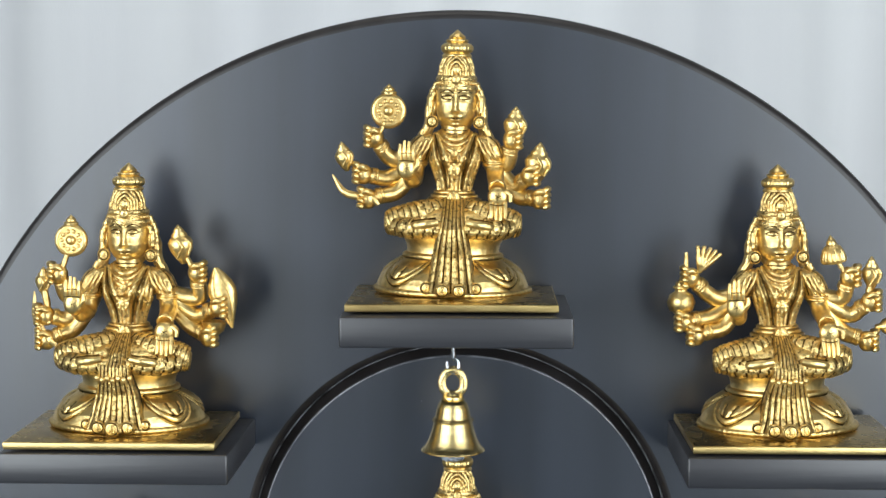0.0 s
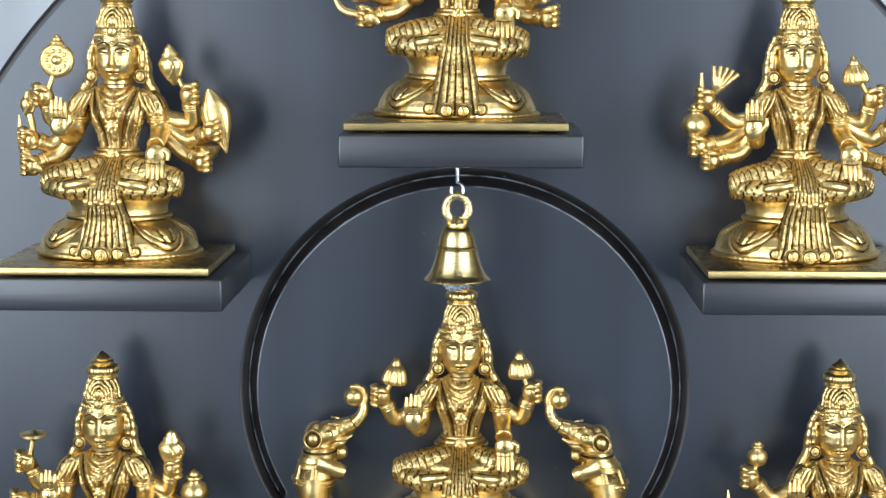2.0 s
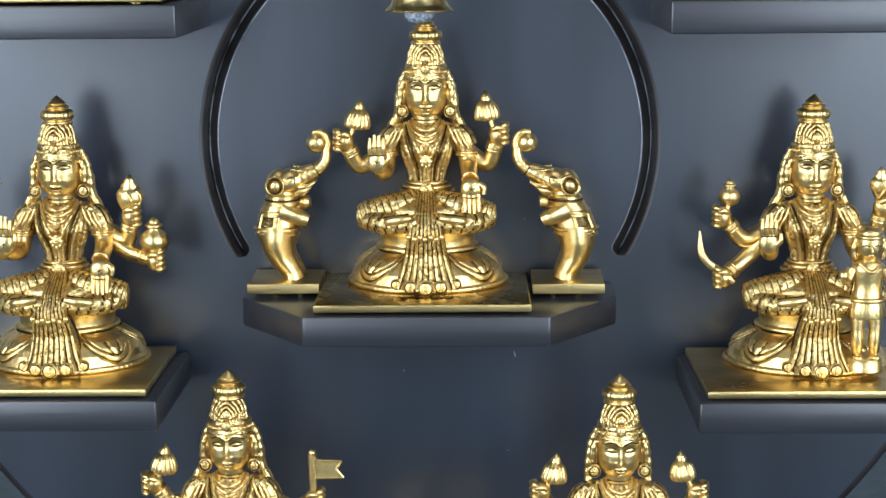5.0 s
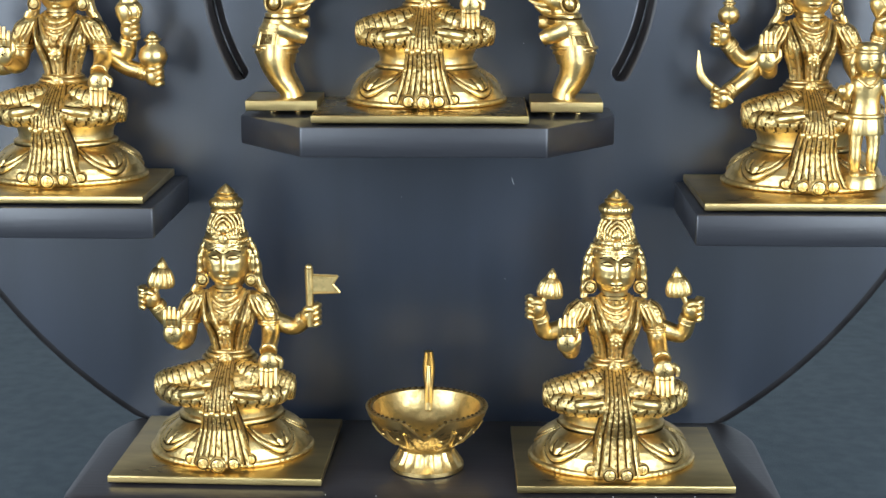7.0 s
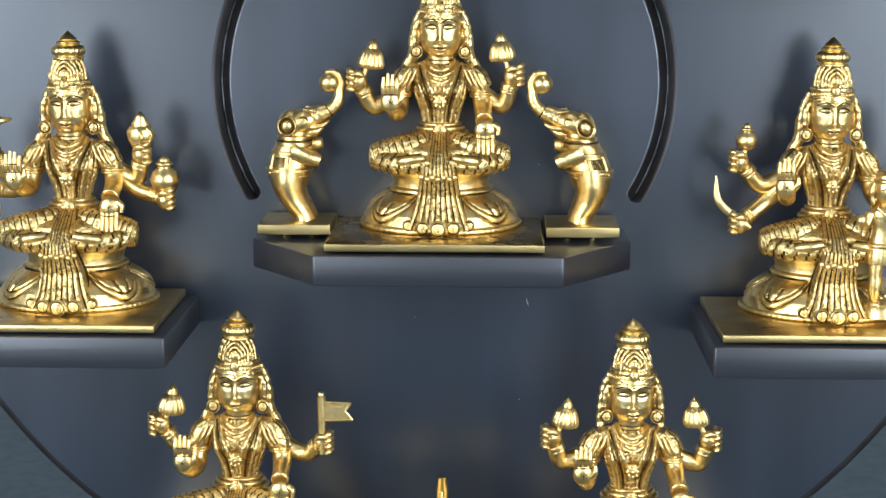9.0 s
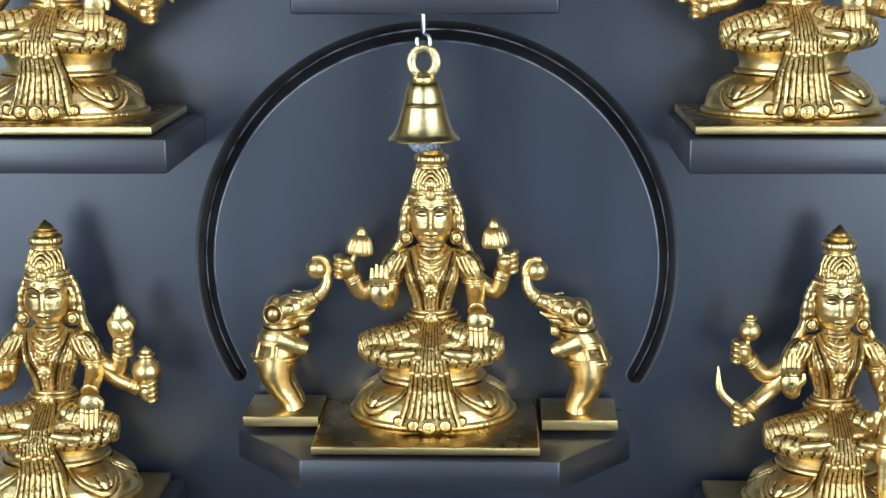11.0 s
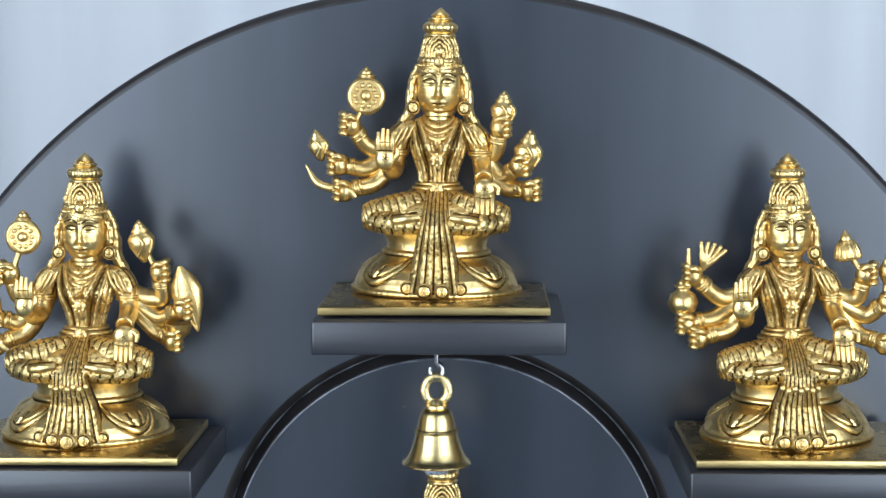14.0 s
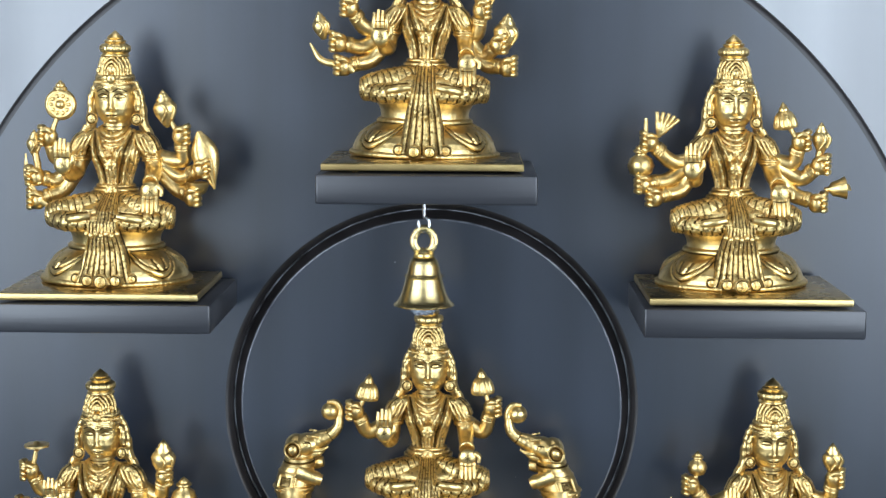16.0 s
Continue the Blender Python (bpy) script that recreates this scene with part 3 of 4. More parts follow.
    # pleated sash hanging over the lotus base
    tiers = [(7, 0.0, .44, .0048, .0084, 0.0), (9, .40, 1.0, .0092, .0190, .0010)] if tier else [(6, 0.0, 1.0, .0056, .0160, 0.0)]
    sash_h = [.0575, .0540, .0470, .0400, .0330, .0230, .0120, .0036]
    sash_y = [-.0120, -.0215, -.0345, -.0402, -.0402, -.0375, -.0405, -.0448]
    for nP, v0, v1, w0, w1, lift in tiers:
        cols, rows = nP * 8, 72
        def pleat(i, j):
            v = v0 + (v1 - v0) * i / rows
            u = -1 + 2 * j / cols
            z = float(np.interp(v, np.linspace(0, 1, 8), sash_h))
            y = float(np.interp(v, np.linspace(0, 1, 8), sash_y)) - lift
            t = i / rows
            w = (w0 + (w1 - w0) * (t ** 1.6)) * (1 + .025 * math.sin(9 * t + seedling))
            rib = abs(math.cos((u + 1) * nP * math.pi / 2 + math.pi / 2))
            depth = min(.0016, .70 * w / nP)
            fine = .00010 * math.sin(i * 2.1) * rib
            edge = .006 * max(0.0, abs(u) - .93) / .07
            return (u * w, y - depth * rib - fine + .0100 * u * u * t + .0006 * math.sin(5 * u + 7 * t + seedling) * t + edge, B + z)
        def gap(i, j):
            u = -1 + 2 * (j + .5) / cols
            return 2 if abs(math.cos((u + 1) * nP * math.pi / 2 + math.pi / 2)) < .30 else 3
        s.skin(pleat, rows + 1, cols + 1, gap, closed=False)
    s.slot = 0
    if tier:
        for k in range(7):
            u = (k - 3) / 3
            s.ball((u * .0094, -.0432 + .0022 * u * u, B + .0335 + .0005 * math.cos(k * 3.1)), (.0017, .0014, .0019), 9, 6)
    wide = .0172 if tier else .0142
    for k, r in enumerate((.0034, .0042, .0050, .0042, .0034) if tier else (.0040, .0044, .0042, .0040)):
        nB = 5 if tier else 4
        u = (k - (nB - 1) / 2) / ((nB - 1) / 2)
        x, y, z = u * wide, -.0462 + .0090 * u * u, B + .0050 + .0006 * abs(u)
        s.ball((x, y + .0010, z), (r, .0024, r), 18, 10)
        s.slot = 2
        loop(s, (x, y - .0004, z), r * .72, r * .72, .0005, 20)
        s.slot = 0
        rosette(s, (x, y - .0006, z), r * .55)
    # torso: slim waist, ribbed with long strands
    prof = [(.0190, .0480), (.0172, .0515), (.0140, .0540), (.0118, .0565), (.0106, .0590), (.0104, .0620), (.0112, .0660), (.0127, .0705), (.0144, .0750), (.0156, .0795), (.0163, .0840), (.0158, .0880), (.0135, .0918), (.0100, .0945), (.0072, .0965)]
    pz, pr = [p[1] for p in prof], [p[0] for p in prof]

    def strand(a):
        return abs(math.sin(11 * (a - math.pi / 2)))

    def torso(i, j):
        h, a = .0480 + .0485 * i / 60, 2 * math.pi * j / 176
        r = float(np.interp(h, pz, pr))
        x, y = r * math.cos(a), .72 * r * math.sin(a)
        if y < 0:
            bust = sum(math.exp(-((x - e * .0070) / .0052) ** 2 - ((h - .0795) / .0058) ** 2) for e in (-1, 1))
            y -= .0046 * bust
            k = .0010 * (strand(a) - .6)
            x, y = x + k * math.cos(a), y + k * math.sin(a)
        return (x, y, B + h)
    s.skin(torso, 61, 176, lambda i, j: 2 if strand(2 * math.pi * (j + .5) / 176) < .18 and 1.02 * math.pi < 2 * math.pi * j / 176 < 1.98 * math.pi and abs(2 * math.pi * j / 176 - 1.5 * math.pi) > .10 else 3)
    for e in (-1, 1):
        # two long necklaces that meet at the pendant
        cord(s, [(e * .0105, -.0040, B + .0945), (e * .0082, -.0120, B + .0885), (e * .0050, -.0172, B + .0815), (e * .0034, -.0158, B + .0765), (0, -.0142, B + .0735)], .0012, 8, 9, ribs=1.5, depth=.16)
        cord(s, [(e * .0135, -.0035, B + .0925), (e * .0124, -.0100, B + .0860), (e * .0108, -.0135, B + .0795), (e * .0080, -.0110, B + .0710), (e * .0062, -.0085, B + .0610)], .0011, 8, 9, ribs=1.5, depth=.16)
        s.slot = 2
        cord(s, [(e * .0118, -.0040, B + .0938), (e * .0103, -.0112, B + .0875), (e * .0080, -.0158, B + .0800), (e * .0052, -.0120, B + .0710), (e * .0040, -.0096, B + .0620)], .0007, 6, 8)
        s.slot = 0
        # shoulder and flared sleeve with hanging loops
        s.slot = 3
        s.ball((e * .0150, .0005, B + .0885), (.0078, .0068, .0056), 20, 12, pose(0, 0, 0, 0, e * 28, 0).to_3x3())
        sleeve = bend([(e * .0170, -.0005, B + .0910), (e * .0205, -.0010, B + .0865), (e * .0228, -.0012, B + .0805)], 9)
        s.tube(sleeve, taper([.0046, .0066, .0070], len(sleeve)), 40, wave=lambda a, i: 1 + .05 * abs(math.sin(7 * a)), pick=lambda i, j: 2 if abs(math.sin(7 * 2 * math.pi * (j + .5) / 40)) < .32 else 3)
        s.slot = 0
        for q in range(3):
            cord(s, [(e * (.0140 + .0030 * q), -.0072, B + .0915 - .0010 * q), (e * (.0170 + .0034 * q), -.0092, B + .0845 - .0012 * q), (e * (.0200 + .0030 * q), -.0066, B + .0795)], .0009, 7, 6, ribs=1.8)
    # belt and buckle
    collar(s, B + .0598, .0113, .0086, .0011, n=60, ribs=1)
    collar(s, B + .0574, .0130, .0100, .0014, n=60)
    collar(s, B + .0550, .0150, .0116, .0012, n=60, ribs=1)
    rosette(s, (0, -.0136, B + .0572), .0042)
    # collar necklaces, pendants
    for dz, rx, w in ((0, .0078, .0013), (.0024, .0098, .0010), (.0050, .0120, .0013)):
        cord(s, [(-rx, -.0020, B + .0968 - dz * .4), (-rx * .75, -.0090, B + .0935 - dz), (0, -.0122 - dz * .35, B + .0912 - dz * 1.35), (rx * .75, -.0090, B + .0935 - dz), (rx, -.0020, B + .0968 - dz * .4)], w, 8, 9, ribs=1.9)
    rosette(s, (0, -.0146, B + .0835), .0022)
    rosette(s, (0, -.0152, B + .0738), .0042)
    # neck and head
    head = len(s.v)
    s.tube([(0, .001, B + .0930), (0, -.0005, B + .0985), (0, -.0010, B + .1040)], [.0088, .0070, .0068], 28)
    s.slot = 2
    for z in (.0968, .0988):
        collar(s, B + z, .0078 - (z - .0968) * .4, .0076 - (z - .0968) * .4, .0003, c=(0, -.0006))
    s.slot = 0
    hz = [.1006, .1012, .1024, .1042, .1070, .1110, .1150, .1190, .1230, .1268]
    hr = [.0016, .0034, .0058, .0080, .0099, .0110, .0114, .0113, .0109, .0100]

    def face(i, j):
        z, a = .1006 + .0262 * i / 66, 2 * math.pi * j / 132
        r = float(np.interp(z, hz, hr))
        x, y = r * math.cos(a), -.0014 + .98 * r * math.sin(a)
        if math.sin(a) < 0:
            f = -math.sin(a)
            t = (z - .1010) / .0240
            g = lambda cx, cz, sx, sz: math.exp(-((abs(x) - cx) / sx) ** 2 - ((t - cz) / sz) ** 2)
            nose = math.exp(-(x / .0013) ** 2) * float(np.interp(t, [.34, .375, .42, .62, .80, .90], [0, .7, 1.0, .60, .34, 0]))
            d = .0026 * nose + .0010 * g(.0015, .41, .0009, .032)
            d += .0012 * g(0, .285, .0026, .022) + .0013 * g(0, .215, .0022, .024) - .0006 * g(0, .250, .0030, .010)
            d += .0012 * g(0, .09, .0026, .055) - .0005 * g(0, .15, .0030, .02)
            d -= .0016 * g(.0047, .690, .0034, .075)
            d += .0015 * g(.0049, .690, .0023, .036)
            brow = .810 + .03 * math.sin(min(1.0, abs(x) / .0085) * math.pi)
            d += .0005 * math.exp(-((t - brow) / .03) ** 2) * (abs(x) < .0090) + .0005 * g(.0058, .36, .0032, .12)
            y -= d * f
        return (x, y, B + z)
    s.skin(face, 67, 132, lambda i, j: 0)
    s.slot = 2
    for e in (-1, 1):
        def on_face(x, t, out):
            z = .1010 + .0240 * t
            r = float(np.interp(z, hz, hr))
            return (e * x, -.0014 - .98 * math.sqrt(max(1e-8, r * r - x * x)) - out, B + z)
        cord(s, [on_face(.0016, .695, .0001), on_face(.0034, .742, .0005), on_face(.0056, .745, .0003), on_face(.0080, .700, -.0001)], .00032, 5, 5)
        cord(s, [on_face(.0018, .680, .0001), on_face(.0045, .650, .0003), on_face(.0076, .680, -.0001)], .00024, 5, 5)
        cord(s, [on_face(.0012, .800, .0010), on_face(.0045, .862, .0006), on_face(.0086, .800, .0002)], .00036, 5, 5)
        cord(s, [on_face(.0003, .252, .0008), on_face(.0020, .250, .0004), on_face(.0030, .258, .0000)], .00030, 5, 4)
    s.slot = 0
    s.ball((0, -.0128, B + .1218), .0010, 10, 6)
    for e in (-1, 1):
        # ears, round ear ornaments and strands of hair
        s.ball((e * .0120, .0002, B + .1130), (.0018, .0030, .0058), 12, 8)
        cord(s, [(e * .0118, -.0030, B + .1205), (e * .0138, -.0035, B + .1165), (e * .0140, -.0035, B + .1100)], [.0014, .0016, .0012], 8, 6, ribs=1.6)
        s.ball((e * .0130, -.0036, B + .1050), (.0037, .0018, .0037), 18, 9)
        s.slot = 2
        loop(s, (e * .0130, -.0051, B + .1050), .0026, .0026, .0004, 18)
        s.slot = 0
        rosette(s, (e * .0130, -.0046, B + .1050), .0022)
        ends = [(e * .0228, .0010, B + .0895), (e * .0275, .0020, B + .0815)] if veil else [(e * .0160, .0020, B + .0950)]
        cord(s, [(e * .0112, .0020, B + .1255), (e * .0136, .0030, B + .1190), (e * .0150, .0030, B + .1110), (e * .0158, .0030, B + .1020)] + ends, [.0016, .0021, .0022, .0021, .0019, .0013], 10, 9, ribs=1.25, depth=.13)
        if veil:
            cord(s, [(e * .0150, .0055, B + .1120), (e * .0155, .0055, B + .1010), (e * .0205, .0040, B + .0910), (e * .0235, .0035, B + .0830)], [.0022, .0030, .0032, .0020], 12, 8, ribs=1.0, depth=.06)
    s.ball((0, .0060, B + .1120), (.0110, .0060, .0150), 20, 12)
    # crown: two bands, tapering body with scrollwork, ribbed pot and spire
    s.slot = 3
    s.lathe([(.0106, .1210), (.0119, .1215), (.0124, .1226), (.0120, .1240), (.0111, .1245), (.0112, .1262), (.0119, .1268), (.0120, .1280), (.0114, .1292), (.0104, .1298)], (0, .0002, B), 72)
    s.slot = 2
    s.lathe([(.0102, .1285), (.0094, .1340), (.0085, .1375), (.0078, .1405)], (0, .0008, B), 60)
    s.slot = 0
    s.lathe([(.0076, .1398), (.0087, .1402), (.0089, .1412), (.0080, .1420), (.0078, .1424), (.0086, .1432), (.0092, .1448), (.0090, .1466), (.0078, .1478), (.0066, .1484), (.0060, .1488), (.0067, .1494), (.0067, .1502), (.0052, .1508), (.0046, .1512), (.0051, .1517), (.0046, .1526), (.0026, .1542), (.0004, .1562)], (0, .0008, B), 96,
            wave=lambda a, i: 1 + (0.06 * abs(math.sin(11 * a)) if 5 <= i <= 8 else 0.0))
    for k in range(20):
        a = math.pi * (1.0 + (k + .5) / 20)
        s.ball((.0116 * math.cos(a), .0002 + .0116 * math.sin(a), B + .1253), .0009, 7, 5)
    s.ball((0, -.0122, B + .1272), (.0028, .0016, .0028), 14, 8)
    rosette(s, (0, -.0128, B + .1272), .0018)
    for k, (w, h) in enumerate(((.0054, .0104), (.0039, .0080), (.0024, .0056))):
        cord(s, [(-w, -.0092 - .0008 * k, B + .1292), (-w * .95, -.0094 - .0007 * k, B + .1292 + h * .55), (0, -.0094 - .0005 * k, B + .1292 + h), (w * .95, -.0094 - .0007 * k, B + .1292 + h * .55), (w, -.0092 - .0008 * k, B + .1292)], .0009, 8, 7, ribs=1.4, depth=.15)
    s.ball((0, -.0104, B + .1322), (.0024, .0018, .0030), 14, 9)
    for e in (-1, 1):
        for q, (x0, x1) in enumerate(((.0066, .0030), (.0086, .0056), (.0098, .0072))):
            cord(s, [(e * x0, -.0078 + .0026 * q, B + .1290), (e * (x0 * .94), -.0070 + .0026 * q, B + .1350), (e * x1, -.0068 + .0024 * q, B + .1400)], .0011, 8, 6, ribs=1.4, depth=.15)
        rosette(s, (e * .0082, -.0064, B + .1318), .0021)
    for i in range(head, len(s.v)):            # broad face set low on the shoulders
        x, y, z = s.v[i]
        h = z - B
        if .0975 < h:
            s.v[i] = (x * (1 + .08 * max(0.0, min(1.0, (.134 - h) / .014))), y, B + (h if h > .131 else .131 - (.131 - h) * 1.13))
    # raised right hand, palm forward
    a = bend([(-.0215, 0, B + .0840), (-.0232, -.0010, B + .0755), (-.0238, -.0050, B + .0680), (-.0252, -.0140, B + .0672), (-.0268, -.0205, B + .0705)], 6)
    s.tube(a, taper([.0056, .0053, .0052, .0048, .0038], len(a)), 18)
    for z in (.0776, .0760):
        loop(s, (-.0228, -.001, B + z), .0058, .0058, .0009, 20, pose(0, 0, 0, 90).to_3x3())
    begin = len(s.v)
    s.ball((-.0276, -.0232, B + .0745), (.0058, .0030, .0066), 20, 12)
    for k in range(4):
        x = -.0316 + .0026 * k
        tip = (.0885, .0905, .0900, .0878)[k]
        cord(s, [(x, -.0236, B + .0780), (x - .0002, -.0246, B + .0835), (x, -.0238, B + tip)], [.0014, .0014, .0009], 10, 5)
    cord(s, [(-.0232, -.0240, B + .0735), (-.0212, -.0254, B + .0765), (-.0212, -.0252, B + .0802)], [.0018, .0016, .0010], 9, 4)
    s.slot = 2
    for z, w in ((.0786, .0046), (.0830, .0044)):
        cord(s, [(-.0277 - w, -.0252, B + z), (-.0277, -.0264, B + z + .0003), (-.0277 + w, -.0252, B + z)], .0003, 5)
    for k in range(3):
        q = math.pi * k / 3 + .4
        s.tube([(-.0276 - .0022 * math.cos(q), -.0262, B + .0745 - .0022 * math.sin(q)), (-.0276 + .0022 * math.cos(q), -.0262, B + .0745 + .0022 * math.sin(q))], .00018, 5)
    s.slot = 0
    # lowered left hand over the knee, palm forward
    a = bend([(.0215, 0, B + .0840), (.0236, -.0010, B + .0755), (.0246, -.0050, B + .0690), (.0252, -.0140, B + .0655), (.0256, -.0195, B + .0630)], 6)
    s.tube(a, taper([.0056, .0053, .0052, .0046, .0038], len(a)), 18)
    for z in (.0776, .0760):
        loop(s, (.0232, -.001, B + z), .0058, .0058, .0009, 20, pose(0, 0, 0, 90).to_3x3())
    loop(s, (.0255, -.0185, B + .0640), .0043, .0043, .0010, 18, pose(0, 0, 0, 20).to_3x3())
    s.ball((.0262, -.0236, B + .0588), (.0061, .0030, .0060), 20, 12)
    for k in range(4):
        x = .0222 + .0027 * k
        cord(s, [(x, -.0246, B + .0556), (x + .0002, -.0268, B + .0505), (x + .0003, -.0282, B + .0452 + (.0012 if k in (0, 3) else 0))], [.0015, .0014, .0010], 10, 5)
    cord(s, [(.0306, -.0238, B + .0618), (.0334, -.0250, B + .0600), (.0334, -.0256, B + .0560)], [.0020, .0017, .0011], 9, 4)
    s.slot = 2
    for k in range(3):
        q = math.pi * k / 3 + .4
        s.tube([(.0262 - .0022 * math.cos(q), -.0266, B + .0588 - .0022 * math.sin(q)), (.0262 + .0022 * math.cos(q), -.0266, B + .0588 + .0022 * math.sin(q))], .00018, 5)
    cord(s, [(.0214, -.0264, B + .0545), (.0262, -.0272, B + .0540), (.0308, -.0262, B + .0545)], .0003, 5)
    s.slot = 0
    for spec in arms:
        extra_arm(s, *spec)
    if child:
        cx, cy = .0262, -.035
        for e in (-1, 1):
            leg = bend([(cx + e * .0046, cy, B + .0130), (cx + e * .0048, cy - .001, B + .0200), (cx + e * .0050, cy - .001, B + .0270), (cx + e * .0046, cy, B + .0370)], 4)
            s.tube(leg, taper([.0026, .0036, .0034, .0046], len(leg)), 16)
            s.ball((cx + e * .0050, cy - .003, B + .0118), (.0032, .0050, .0022), 12, 8)
            arm = [(cx + e * .0088, cy, B + .0615), (cx + e * .0120, cy - .002, B + .0545), (cx + e * .0120, cy - .006, B + .0480)] if e > 0 else [(cx - .0088, cy, B + .0615), (cx - .0122, cy - .002, B + .0555), (cx - .0150, cy - .006, B + .0590)]
            cord(s, arm, [.0032, .0028, .0022], 12)
            s.ball(arm[2], (.0028, .0026, .0034), 12, 8)
        s.lathe([(.0100, .0340), (.0104, .0352), (.0098, .0400), (.0090, .0440)], (cx, cy, B), 64, sy=0.72, wave=lambda a, i: 1 + .05 * abs(math.sin(11 * a)))
        s.lathe([(.0088, .0430), (.0090, .0450), (.0084, .0480), (.0074, .0510), (.0080, .0560), (.0092, .0605), (.0090, .0640), (.0060, .0665), (.0036, .0690)], (cx, cy, B), 40, sy=0.72)
        collar(s, B + .0445, .0094, .0070, .0013, c=(cx, cy), ribs=1, n=40)
        cord(s, [(cx - .0060, cy - .004, B + .0655), (cx, cy - .0085, B + .0615), (cx + .0060, cy - .004, B + .0655)], .0011, 8, ribs=1.6)
        s.lathe([(.0022, .0665), (.0050, .0680), (.0068, .0712), (.0074, .0750), (.0074, .0785), (.0066, .0806)], (cx, cy - .0005, B), 36, sy=.92)
        s.lathe([(.0070, .0790), (.0080, .0796), (.0080, .0810), (.0070, .0816), (.0072, .0830), (.0058, .0848), (.0020, .0856)], (cx, cy, B), 36)
        s.tube([(cx, cy - .0068, B + .0762), (cx, cy - .0082, B + .0732), (cx, cy - .0066, B + .0726)], [.0006, .0012, .0008], 8)
        s.ball((cx, cy - .0062, B + .0704), (.0020, .0010, .0008), 10, 6)
        for e in (-1, 1):
            cord(s, [(cx + e * .0072, cy, B + .0790), (cx + e * .0086, cy, B + .0740), (cx + e * .0078, cy, B + .0670)], [.0014, .0018, .0012], 8, ribs=1.6)
            s.slot = 2
            cord(s, [(cx + e * .0012, cy - .0070, B + .0758), (cx + e * .0030, cy - .0067, B + .0762), (cx + e * .0050, cy - .0054, B + .0756)], .0003, 5)
            s.slot = 0
        s.lathe([(.0115, .0040), (.0110, .0110), (.0090, .0120)], (cx, cy + .002, B), 24)
    s.moved(start, Matrix.Translation((dx, dy, B)) @ pose(0, 0, 0, 0, lean, 0) @ Matrix.Diagonal((grow, grow, grow, 1)) @ Matrix.Translation((0, 0, -B)))
    return s


